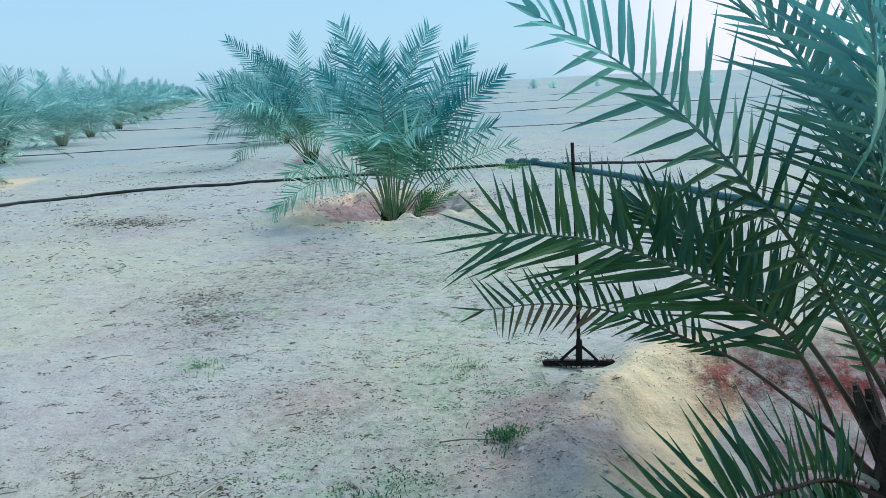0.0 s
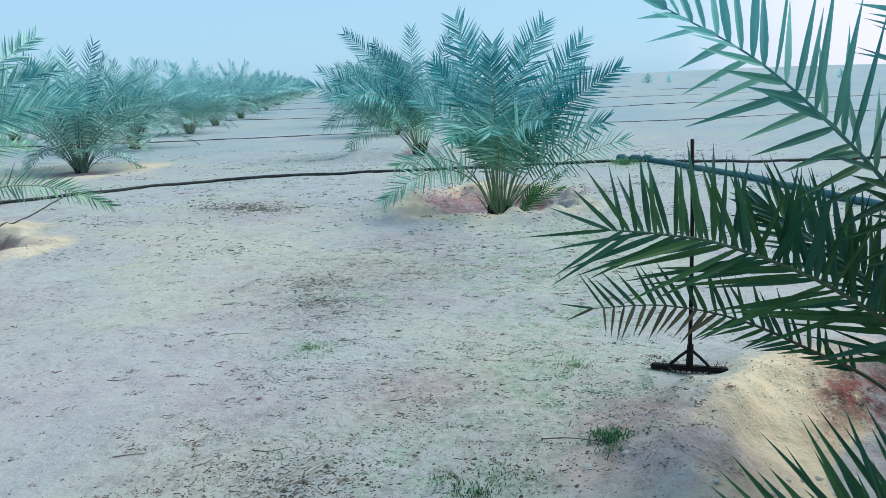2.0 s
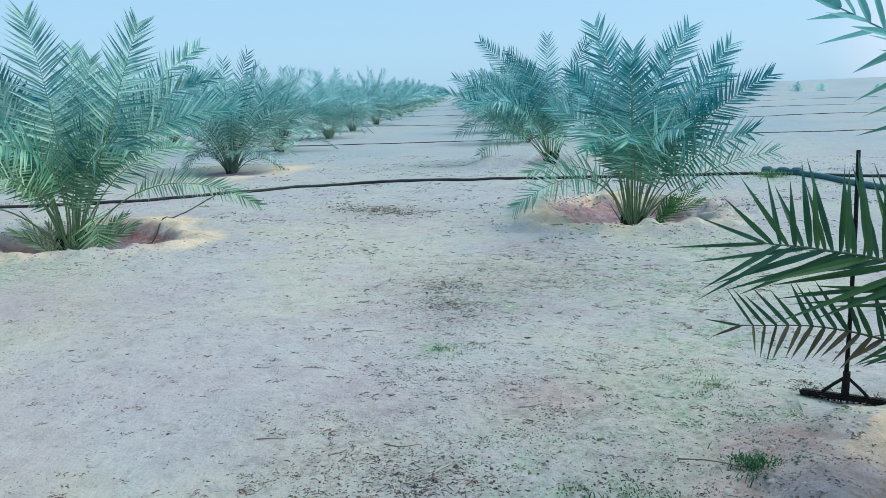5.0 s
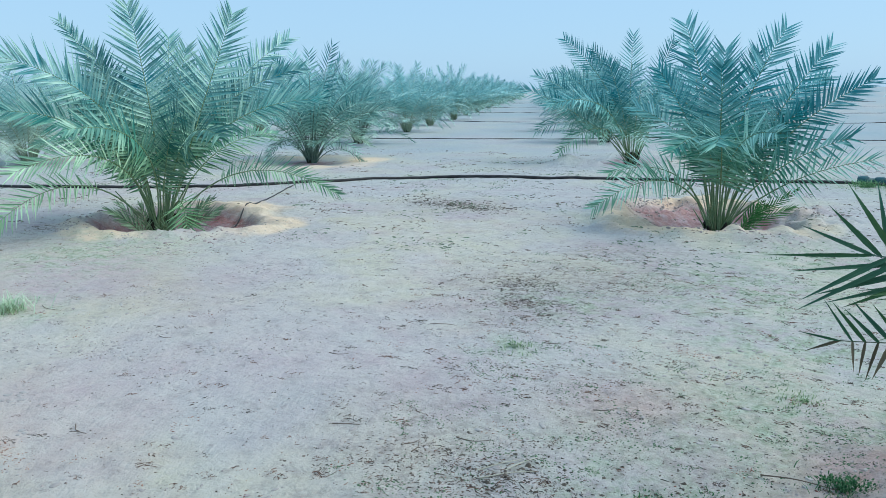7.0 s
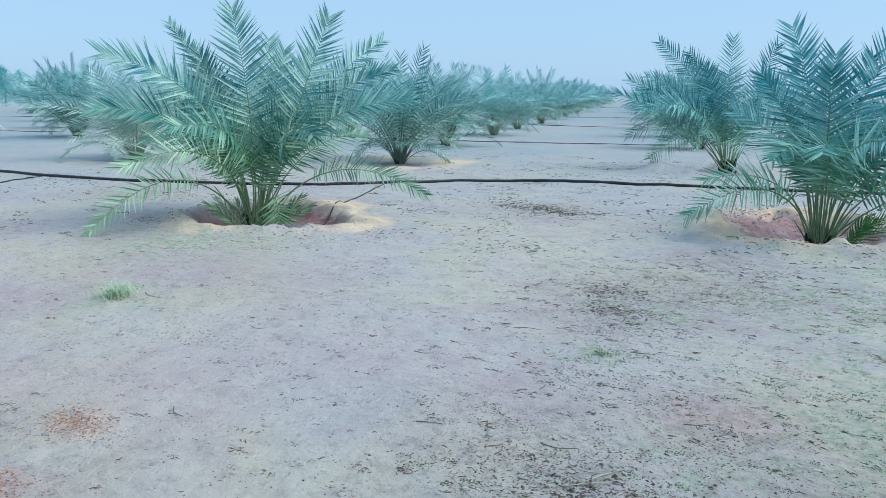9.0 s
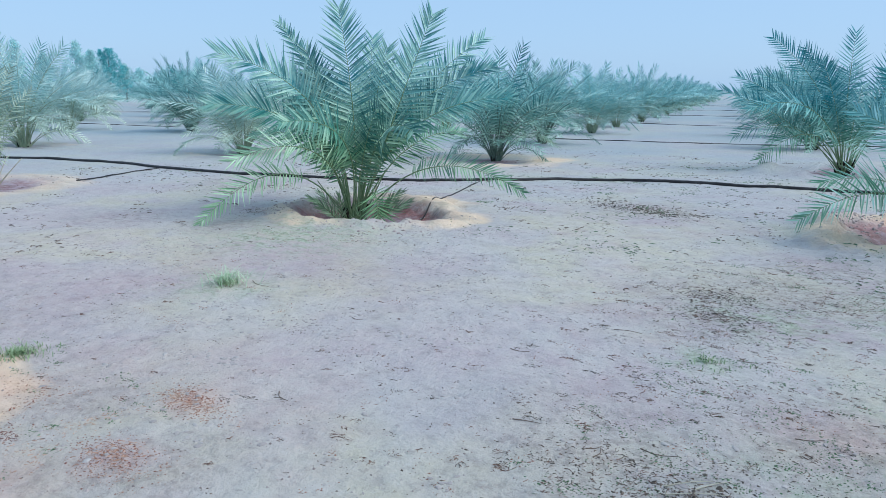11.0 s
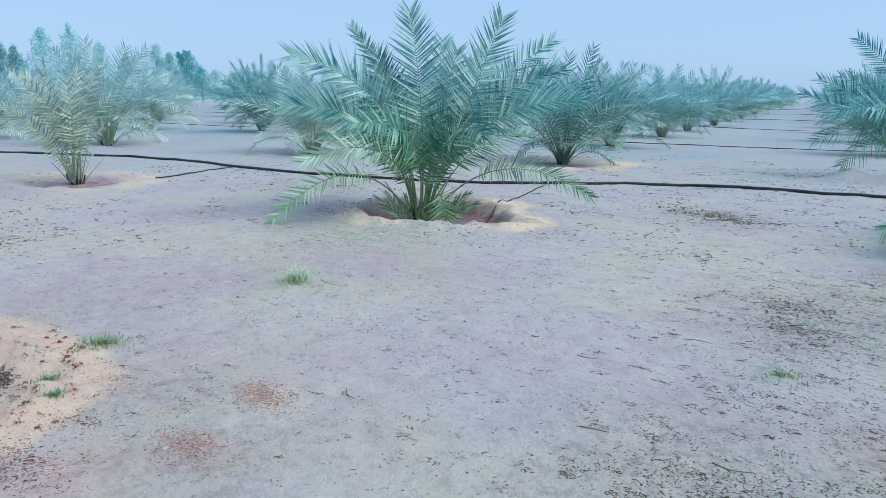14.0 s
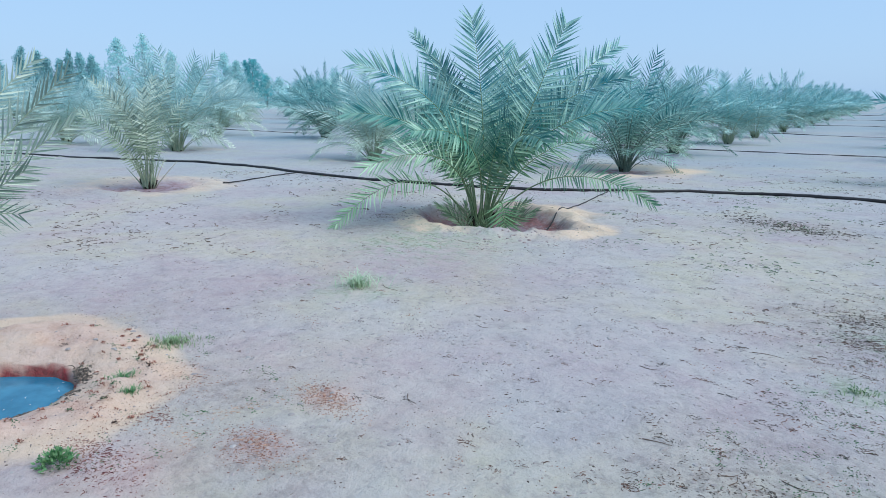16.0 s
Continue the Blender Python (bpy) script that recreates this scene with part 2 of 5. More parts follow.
LEAF_YOUNG = leaf_material("pale_young_palm_leaf", (0.30, 0.48, 0.26), (0.30, 0.50, 0.34), (0.56, 0.74, 0.54), 0.5, 0.45, 0.3)
LEAF_SUCKER = leaf_material("young_palm_leaf", (0.06, 0.30, 0.07), (0.14, 0.42, 0.16), (0.34, 0.52, 0.28), 0.3, 0.45, 0.3)
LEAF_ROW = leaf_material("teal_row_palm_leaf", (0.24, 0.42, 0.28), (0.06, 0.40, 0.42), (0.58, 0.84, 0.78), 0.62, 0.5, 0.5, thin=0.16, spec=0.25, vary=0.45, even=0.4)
# distance haze painted into the leaf colour of the far rows
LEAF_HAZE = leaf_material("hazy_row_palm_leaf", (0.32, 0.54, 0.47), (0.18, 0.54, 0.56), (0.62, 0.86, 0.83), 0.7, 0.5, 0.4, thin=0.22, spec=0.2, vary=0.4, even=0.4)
RACHIS_DEEP = stalk_material()
RACHIS_ROW = rough_material("dark_row_leaf_stalk", (0.08, 0.14, 0.12), (0.22, 0.30, 0.22), 9, 0.6, 0.25)
RACHIS_TEAL = rough_material("green_leaf_stalk", (0.13, 0.22, 0.10), (0.30, 0.40, 0.22), 9, 0.55, 0.25)
RACHIS_PALE = rough_material("pale_leaf_stalk", (0.26, 0.36, 0.24), (0.44, 0.50, 0.36), 9, 0.6, 0.25)
DRY_STALK = rough_material("dry_leaf_stalk", (0.44, 0.42, 0.34), (0.60, 0.57, 0.46), 14, 0.7, 0.3)
TRUNK = rough_material("palm_trunk_fibre", (0.014, 0.013, 0.011), (0.065, 0.06, 0.042), 18, 0.95, 0.9)
PIPE = rough_material("black_polythene_pipe", (0.018, 0.018, 0.02), (0.06, 0.06, 0.06), 6, 0.5, 0.2)
HOSE = rough_material("blue_green_hose", (0.02, 0.09, 0.11), (0.05, 0.15, 0.17), 5, 0.45, 0.3)
STEEL = rough_material("dark_steel", (0.006, 0.006, 0.008), (0.022, 0.018, 0.017), 30, 0.7, 0.5, 0.2, 0.2)
CLOD = island_material("soil_crumb", (0.20, 0.165, 0.155), (0.56, 0.50, 0.48))
LUMP = island_material("soil_lump", (0.36, 0.30, 0.29), (0.54, 0.48, 0.45))
CRUST = island_material("soil_crust", (0.36, 0.335, 0.32), (0.52, 0.495, 0.47))
STRAW = island_material("dry_straw", (0.06, 0.042, 0.035), (0.30, 0.23, 0.18))
DARK_LITTER = island_material("dark_litter", (0.045, 0.042, 0.037), (0.24, 0.20, 0.165))
RED_LITTER = island_material("reddish_dead_weed", (0.20, 0.07, 0.055), (0.46, 0.30, 0.22))
HUSK = island_material("rusty_dry_husk", (0.36, 0.19, 0.13), (0.72, 0.50, 0.37))
RED_DARK = island_material("dark_red_dead_weed", (0.10, 0.02, 0.025), (0.32, 0.12, 0.10))
RED_WEED = island_material("red_weed", (0.26, 0.09, 0.07), (0.52, 0.28, 0.20))
GRASS = island_material("green_grass", (0.08, 0.26, 0.10), (0.26, 0.44, 0.22))
GRASS_MINT = island_material("mint_green_weed", (0.42, 0.60, 0.40), (0.62, 0.76, 0.56))
GRASS_PALE = island_material("pale_green_grass", (0.22, 0.36, 0.18), (0.42, 0.52, 0.32))
BROWN_WEED = island_material("brown_dead_weed", (0.10, 0.055, 0.045), (0.34, 0.22, 0.17))
GREEN_WEED = island_material("dark_green_weed", (0.03, 0.11, 0.045), (0.10, 0.24, 0.11))
GREEN_SPECK = island_material("tiny_green_weed", (0.05, 0.12, 0.06), (0.19, 0.31, 0.18))
WATER = water_material()
FOAM = island_material("white_foam", (0.70, 0.74, 0.76), (0.82, 0.86, 0.88))
# pale cyan leaf and bark colours hold the painted haze of distance
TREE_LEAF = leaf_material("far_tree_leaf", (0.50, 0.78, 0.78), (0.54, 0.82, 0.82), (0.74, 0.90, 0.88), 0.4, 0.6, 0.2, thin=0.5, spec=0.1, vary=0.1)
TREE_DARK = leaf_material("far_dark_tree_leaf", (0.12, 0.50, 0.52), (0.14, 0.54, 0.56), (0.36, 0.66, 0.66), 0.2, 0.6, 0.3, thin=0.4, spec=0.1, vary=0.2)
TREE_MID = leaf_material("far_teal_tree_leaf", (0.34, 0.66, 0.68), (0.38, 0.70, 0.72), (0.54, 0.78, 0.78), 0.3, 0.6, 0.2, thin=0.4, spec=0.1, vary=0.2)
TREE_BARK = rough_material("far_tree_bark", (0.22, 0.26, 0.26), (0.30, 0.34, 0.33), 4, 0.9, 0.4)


# ---- mesh helpers ----
def mesh_of(name, verts, faces, *mats, smooth=False, slots=None):
    me = bpy.data.meshes.new(name)
    me.from_pydata([tuple(v) for v in verts], [], faces)
    for mt in mats:
        me.materials.append(mt)
    if slots is not None:
        me.polygons.foreach_set("material_index", slots)
    if smooth:
        me.polygons.foreach_set("use_smooth", [True] * len(me.polygons))
    me.update()
    return me


def part(name, me, parent, label=""):
    ob = new(name, me)
    ob.parent = parent
    return tagged(ob, label)


def tube(points, radii, sides=6, cap=True):
    """Vertices and faces of a round bar along points."""
    pts = [Vector(p) for p in points]
    verts, faces = [], []
    ref = Vector((0, 0, 1))
    for i, p in enumerate(pts):
        t = (pts[min(i + 1, len(pts) - 1)] - pts[max(i - 1, 0)]).normalized()
        if abs(t.z) > 0.97:
            ref = Vector((1, 0.2, 0))
        s = t.cross(ref).normalized()
        u = s.cross(t)
        r = radii[i] if hasattr(radii, "__len__") else radii
        for k in range(sides):
            a = math.tau * k / sides
            verts.append(p + (s * math.cos(a) + u * math.sin(a)) * r)
    for i in range(len(pts) - 1):
        for k in range(sides):
            a, b = i * sides + k, i * sides + (k + 1) % sides
            faces.append((a, b, b + sides, a + sides))
    if cap:
        faces.append(tuple(reversed(range(sides))))
        faces.append(tuple(range((len(pts) - 1) * sides, len(pts) * sides)))
    return verts, faces


def join(*pieces):
    verts, faces = [], []
    for v, f in pieces:
        k = len(verts)
        verts += list(v)
        faces += [tuple(i + k for i in q) for q in f]
    return verts, faces


def spline(points, count):
    """Catmull-Rom through points, in count even steps."""
    p = [Vector(q) for q in points]
    p = [p[0] * 2 - p[1], *p, p[-1] * 2 - p[-2]]
    out = []
    segs = len(p) - 3
    for i in range(count + 1):
        s = i / count * segs
        k = min(int(s), segs - 1)
        u = s - k
        a, b, c, d = p[k : k + 4]
        out.append(0.5 * (2 * b + (c - a) * u + (2 * a - 5 * b + 4 * c - d) * u * u + (3 * b - a - 3 * c + d) * u ** 3))
    return out


# ---- ground ----
LATTICES = {}


def lattice(size, seed):
    if seed not in LATTICES:
        LATTICES[seed] = np.random.RandomState(seed).rand(size, size)
    return LATTICES[seed]


def value_noise(x, y, scale, seed):
    g = lattice(64, seed)
    xs, ys = x / scale + 1000.3, y / scale + 1000.7
    xi, yi = np.floor(xs).astype(int), np.floor(ys).astype(int)
    fx, fy = xs - xi, ys - yi
    fx, fy = fx * fx * (3 - 2 * fx), fy * fy * (3 - 2 * fy)
    a, b = g[xi % 64, yi % 64], g[(xi + 1) % 64, yi % 64]
    c, d = g[xi % 64, (yi + 1) % 64], g[(xi + 1) % 64, (yi + 1) % 64]
    return (a * (1 - fx) + b * fx) * (1 - fy) + (c * (1 - fx) + d * fx) * fy - 0.5


# centre, crest radius, depth of the bowl, height of the rim, where dry sand lies (share of the radius, spread), where wet soil ends, how sandy
BASINS = [
    (1.95, 2.62, 1.27, 0.20, 0.11, 0.80, 0.22, 0.50, 1.0),
    (-0.66, 9.05, 1.15, 0.20, 0.05, 1.0, 0.26, 0.80, 0.5),
    (-6.45, 6.3, 1.10, 0.20, 0.035, 1.12, 0.28, 0.86, 0.48),
    (-4.3, 0.46, 0.75, 0.26, 0.03, 0.90, 0.38, 0.5, 0.66),
    (-12.55, 4.0, 1.05, 0.06, 0.025, 1.0, 0.5, 0.7, 0.4),
    (-3.1, 15.5, 1.3, 0.06, 0.06, 1.0, 0.3, 0.6, 0.25),
    (-9.4, 13.0, 1.2, 0.05, 0.02, 1.0, 0.5, 0.5, 0.5),
    (-14.9, 10.1, 1.1, 0.05, 0.02, 1.0, 0.4, 0.5, 0.25),
    (-21.2, 7.8, 1.1, 0.05, 0.02, 1.0, 0.4, 0.7, 0.25),
]


def relief(x, y):
    """Height of the ground, and its dry-sand, wet, moss and litter shares; wet and litter also hold painted shade."""
    x, y = np.asarray(x, float), np.asarray(y, float)
    near = np.exp(-((x + 3) ** 2 + (y - 5) ** 2) / 900)
    h = 0.05 * value_noise(x, y, 3.1, 1) + 0.022 * value_noise(x, y, 0.9, 2) + 0.018 * value_noise(x, y, 0.3, 3) + 0.014 * value_noise(x, y, 0.12, 4)
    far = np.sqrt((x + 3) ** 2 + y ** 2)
    h = h + 0.25 * value_noise(x, y, 17, 5) * (1 - near) + 1.6 * (value_noise(x, y, 60, 6) + 0.15) * np.clip((far - 60) / 120, 0, 1)
    h = h + np.clip((far - 170) / 130, 0, 1) * (1.2 + 2.2 * (value_noise(x, y, 90, 7) + 0.5))
    sand, wet_shaded, mud, clay = np.zeros_like(x), np.zeros_like(x), np.zeros_like(x), np.zeros_like(x)
    for i, (cx, cy, r, deep, rim, dry, spread, damp, share) in enumerate(BASINS):
        dx, dy = x - cx, y - cy
        d = np.sqrt(dx * dx + dy * dy)
        wob = 1 + (0.12 if i == 0 else 0.30) * value_noise(x, y, 0.7, 11 + i) + (0.08 if i == 0 else 0.16) * value_noise(x, y, 0.3, 31 + i) + 0.06 * value_noise(x, y, 0.1, 41 + i)
        q = d / (r * wob)
        crest = rim * np.exp(-((q - 1) / 0.22) ** 2) * (1 + 1.3 * value_noise(x, y, 0.8, 51 + i))
        bowl = -deep * np.clip(1 - (q / (0.58 if i == 3 else 0.92)) ** (7.0 if i == 3 else 3.0), 0, 1)
        if i == 3:
            bowl = bowl - 0.07 * np.clip(1 - (q / 0.95) ** 2, 0, 1)
        if i == 0:
            crest = crest * (1 - np.exp(-((x - 0.85) ** 2 + (y - 3.76) ** 2) / 0.3 ** 2))
        h = h + crest + bowl + (1.9 if i == 1 else 1.3 if i == 2 else 1.0) * (0.05 * value_noise(x, y, 0.17, 71 + i) + 0.032 * value_noise(x, y, 0.08, 81 + i)) * np.exp(-((q - 0.9) / 0.4) ** 2)
        s = np.exp(-((q - dry) / spread) ** 2) * (0.75 + 0.9 * value_noise(x, y, 0.9, 91 + i))
        if i == 0:
            wobble = q + 0.06 * value_noise(x, y, 0.25, 151)
            s = np.clip((wobble - 0.60) / 0.07, 0, 1) * np.clip((1.02 - wobble) / 0.05, 0, 1) * np.clip((-0.30 - dx) / 0.2, 0, 1)
            s = np.maximum(s, 0.3 * np.exp(-((q - 1.0) / 0.2) ** 2))
        if i == 3:
            wide = np.sqrt((0.87 * (dx + 0.08)) ** 2 + (1.02 * (dy + 0.09)) ** 2) / wob ** 0.5 + 0.10 * value_noise(x, y, 0.35, 153)
            s = np.clip((1.16 - wide) / 0.12, 0, 1) * (0.85 + 0.4 * value_noise(x, y, 0.5, 155))
        sand = np.maximum(sand, np.clip(s * 1.25, 0, 1) * share)
        w = np.clip((damp - q + 0.25 * value_noise(x, y, 0.25, 111 + i)) / 0.12, 0, 1)
        wet_shaded = np.maximum(wet_shaded, w)
        if i == 3:
            red = np.clip((0.605 + 0.06 * value_noise(x, y, 0.2, 133) - q) / 0.02, 0, 1)
        if i == 3:
            clay = np.maximum(clay, 0.42 * np.exp(-((q - 0.95) / 0.4) ** 2) * np.clip(0.8 + 0.9 * value_noise(x, y, 0.3, 163), 0, 1))
        if i in (1, 2, 4):
            clay = np.maximum(clay, (0.5 if i == 1 else 0.3) * np.exp(-((q - 0.72) / 0.22) ** 2) * (np.clip(0.6 - 0.8 * dx, 0, 1.2) if i == 1 else 1) * np.clip(0.8 + value_noise(x, y, 0.5, 161), 0, 1))
        if i in (1, 2):
            mud = np.maximum(mud, (1.0 if i == 2 else 0.4) * np.exp(-((q - 0.66) / 0.2) ** 2) * (0.7 + value_noise(x, y, 0.4, 137)))
        if i == 0:
            mud = np.maximum(mud, np.exp(-((q - 0.76) / 0.2) ** 2) * np.clip((y - cy - 0.25) / 0.3, 0, 1) * np.clip((x - cx + 0.75) / 0.25, 0, 1) * np.clip(0.85 + 1.5 * value_noise(x, y, 0.22, 131), 0, 1))
    for cx, cy, r, up in ((-1.62, 8.85, 0.32, 0.13), (-1.3, 9.5, 0.35, 0.10), (-0.2, 8.1, 0.45, 0.05), (-3.9, 14.3, 0.5, 0.12), (-3.01, 1.74, 0.12, 0.02), (-2.75, 1.23, 0.14, 0.02)):
        h = h + up * np.exp(-((x - cx) ** 2 + (y - cy) ** 2) / r ** 2) * (1 + 1.2 * value_noise(x, y, 0.2, 171))
    clay = np.maximum(clay, 0.08 * np.clip((-2.0 - x) / 1.5, 0, 1) * np.clip((5.5 - y) / 2, 0, 1) * np.clip(0.9 + value_noise(x, y, 1.3, 165), 0, 1.2))
    for cx, cy, r in ((0.45, 3.05, 0.22), (0.28, 2.68, 0.2), (-2.9, 0.75, 0.3), (-0.5, 3.4, 0.25), (-3.01, 1.74, 0.17), (-2.75, 1.23, 0.18)):
        clay = np.maximum(clay, 0.42 * np.exp(-((x - cx) ** 2 + (y - cy) ** 2) / r ** 2))
    # here only a mottled purplish darkening of the left foreground
    wet_shaded = np.maximum(wet_shaded, 0.34 * np.clip((-1.8 - x) / 1.5, 0, 1) * np.clip((5.5 - y) / 2, 0, 1) * np.clip(0.6 + 1.3 * value_noise(x, y, 1.3, 173), 0, 1) * np.clip((x + 6.5) / 1.5, 0, 1))
    # shade of the near basin's left bank, painted as a dark lavender tint
    for cx, cy, r in ((0.66, 2.78, 0.32), (0.56, 3.1, 0.28)):
        wet_shaded = np.maximum(wet_shaded, 0.95 * np.exp(-((x - cx) ** 2 + (y - cy) ** 2) / r ** 2) * np.clip(0.8 + value_noise(x, y, 0.2, 175), 0, 1))
    moss, litter = np.zeros_like(x), np.zeros_like(x)
    for cx, cy, r in ((-0.2, 2.45, 0.7), (0.2, 3.3, 0.8), (-1.3, 5.0, 0.5), (0.2, 4.6, 0.6), (0.4, 7.2, 0.8), (-4.78, 3.1, 0.4), (-1.3, 3.9, 0.2), (1.2, 13.0, 0.9), (-0.1, 5.9, 1.0), (-5.9, 4.6, 0.9)):
        moss = np.maximum(moss, np.exp(-((x - cx) ** 2 + (y - cy) ** 2) / r ** 2))
    # the two spots by the near basin's left bank paint its shade
    for cx, cy, r in ((-3.95, 8.75, 0.7), (-1.7, 5.3, 0.6), (-1.45, 4.6, 0.5), (-0.85, 2.55, 0.45), (-0.2, 2.9, 0.5), (-7.6, 5.2, 0.5), (-3.4, 1.4, 0.3), (-1.2, 6.8, 0.6), (-1.25, 5.7, 0.9), (-1.1, 2.5, 0.8), (-0.5, 3.3, 0.6), (-6.9, 4.6, 0.5), (-2.6, 1.2, 0.4), (0.55, 2.95, 0.4), (0.6, 2.5, 0.35), (-12.3, 2.6, 0.7), (-8.2, 3.9, 0.6), (-9.6, 6.6, 0.8)):
        litter = np.maximum(litter, np.exp(-((x - cx) ** 2 + (y - cy) ** 2) / r ** 2))
    # the share before clay grows with distance, for the painted ground haze
    return h, sand * (1 - wet_shaded), wet_shaded, moss, litter, np.clip(mud, 0, 1), np.clip((far - 7) / 16, 0, 1) * (0.8 + 0.7 * value_noise(x, y, 4.0, 141) + 0.5 * value_noise(x, y, 1.3, 143)), np.clip(clay, 0, 1), red


def ground_height(x, y):
    return float(relief(np.array([x]), np.array([y]))[0][0])


def graded(lo, hi, step, far, grow=1.13):
    core = list(np.arange(lo, hi + step / 2, step))
    left, right, d = [], [], step
    while core[-1] + sum(right) < far:
        d = min(d * grow, 40)
        right.append(d)
    hi_side = list(core[-1] + np.cumsum(right))
    d, left = step, []
    while core[0] - sum(left) > -far:
        d = min(d * grow, 40)
        left.append(d)
    lo_side = list(core[0] - np.cumsum(left))[::-1]
    return np.array(lo_side + core + hi_side)


def build_ground():
    xs, ys = graded(-8.4, 3.6, 0.036, 900), graded(-0.6, 10.4, 0.036, 900)
    gx, gy = np.meshgrid(xs, ys)
    h, sand, wet_shaded, moss, litter, mud, far_haze, clay, red = relief(gx, gy)
    n, mm = len(xs), len(ys)
    me = bpy.data.meshes.new("ground")
    verts = np.stack([gx, gy, h], -1).reshape(-1, 3)
    i = np.arange(n * mm).reshape(mm, n)
    quads = np.stack([i[:-1, :-1], i[:-1, 1:], i[1:, 1:], i[1:, :-1]], -1).reshape(-1, 4)
    me.vertices.add(len(verts))
    me.vertices.foreach_set("co", verts.ravel())
    me.loops.add(quads.size)
    me.loops.foreach_set("vertex_index", quads.ravel())
    me.polygons.add(len(quads))
    me.polygons.foreach_set("loop_start", np.arange(0, quads.size, 4))
    me.polygons.foreach_set("use_smooth", np.ones(len(quads), bool))
    me.update(calc_edges=True)
    for key, values in (("sand", sand), ("wet_shaded", wet_shaded), ("moss", moss), ("litter", litter), ("mud", mud), ("far_haze", far_haze), ("clay", clay), ("red", red)):
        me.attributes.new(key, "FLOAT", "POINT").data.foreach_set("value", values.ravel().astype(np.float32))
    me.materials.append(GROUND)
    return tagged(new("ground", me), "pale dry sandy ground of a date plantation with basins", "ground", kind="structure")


ground = build_ground()


# ---- palms ----
def blade(fold=0.38, rings=((0.0, 0.34), (0.1, 0.78), (0.3, 1.0), (0.55, 0.76), (0.8, 0.36))):
    """A unit leaflet along +y, one wide and one long, folded along its midrib: vertices and faces."""
    verts, faces = [], []
    for y, w in rings:
        verts += [(-w / 2, y, fold * w / 2), (0, y, 0), (w / 2, y, fold * w / 2)]
    verts.append((0, 1, 0))
    for k in range(len(rings) - 1):
        a = 3 * k
        faces += [(a, a + 1, a + 4, a + 3), (a + 1, a + 2, a + 5, a + 4)]
    a = 3 * (len(rings) - 1)
    faces += [(a, a + 1, a + 3), (a + 1, a + 2, a + 3)]
    return verts, faces


BLADE = blade()
BLADE_FAR = blade(0.55, ((0.0, 0.4), (0.32, 1.0)))


def leaflet_poses(line, pairs, leaf, width, bare, vee, twist, rng, droop, sweep=(68, 32), under=0.85, ranks=0.0):
    """Poses (as matrices) of the leaflets along a stalk."""
    n = len(line) - 1
    out = []
    steps = [0.0]
    for a, b in zip(line, line[1:]):
        steps.append(steps[-1] + (b - a).length)
    for i in range(pairs):
        f = i / (pairs - 1)
        s = bare + (0.995 - bare) * f ** 1.12
        goal = s * steps[-1]
        k = max(j for j in range(n) if steps[j] <= goal + 1e-9)
        u = (goal - steps[k]) / (steps[k + 1] - steps[k])
        p = line[k].lerp(line[k + 1], u)
        t = (line[min(k + 2, n)] - line[max(k - 1, 0)]).normalized()
        up = Vector((0, 0, 1))
        if abs(t.z) > 0.985:
            up = Vector((0.5, 0.8, 0.2))
        side = t.cross(up).normalized()
        nor = side.cross(t)
        c, sn = math.cos(twist), math.sin(twist)
        side, nor = side * c + nor * sn, nor * c - side * sn
        ang = radians(sweep[0] - sweep[1] * f ** 1.8)
        size = leaf * (0.55 + 0.95 * math.sin(math.pi * (0.12 + 0.72 * f) ** 0.9)) * 0.72 * (1 - 0.45 * max(0.0, (f - 0.8) / 0.2))
        for sign in (-1, 1):
            turn = ranks * (1 if (i + (sign > 0)) % 2 else -1)
            low = (side * sign).z < 0
            a = ang * (under if low else 1.0) + rng.uniform(-0.09, 0.09) - 0.35 * turn
            a *= 1 - 0.55 * max(0.0, (f - 0.9) / 0.1)
            v = vee + rng.uniform(-0.16, 0.16) + turn
            d = t * math.cos(a) + (side * (sign * math.cos(v)) + nor * math.sin(v)) * math.sin(a)
            d = (d + Vector((0, 0, -droop * rng.uniform(0.5, 1.4)))).normalized()
            length = size * rng.uniform(0.85, 1.12)
            face = (nor - d * nor.dot(d)).normalized()
            face = (face + t * rng.uniform(-0.2, 0.6) + side * rng.uniform(-0.5, 0.5))
            face = (face - d * face.dot(d)).normalized()
            ex = d.cross(face).normalized()
            m = Matrix.Identity(4)
            for r in range(3):
                m[r][0], m[r][1], m[r][2], m[r][3] = ex[r] * width, d[r] * length, face[r] * width, p[r]
            out.append(m)
    return out


def stalk_radius(s, thick):
    return thick * ((1 - s) ** 1.1 * 0.85 + 0.13) + thick * 1.3 * max(0.0, 0.09 - s) / 0.09


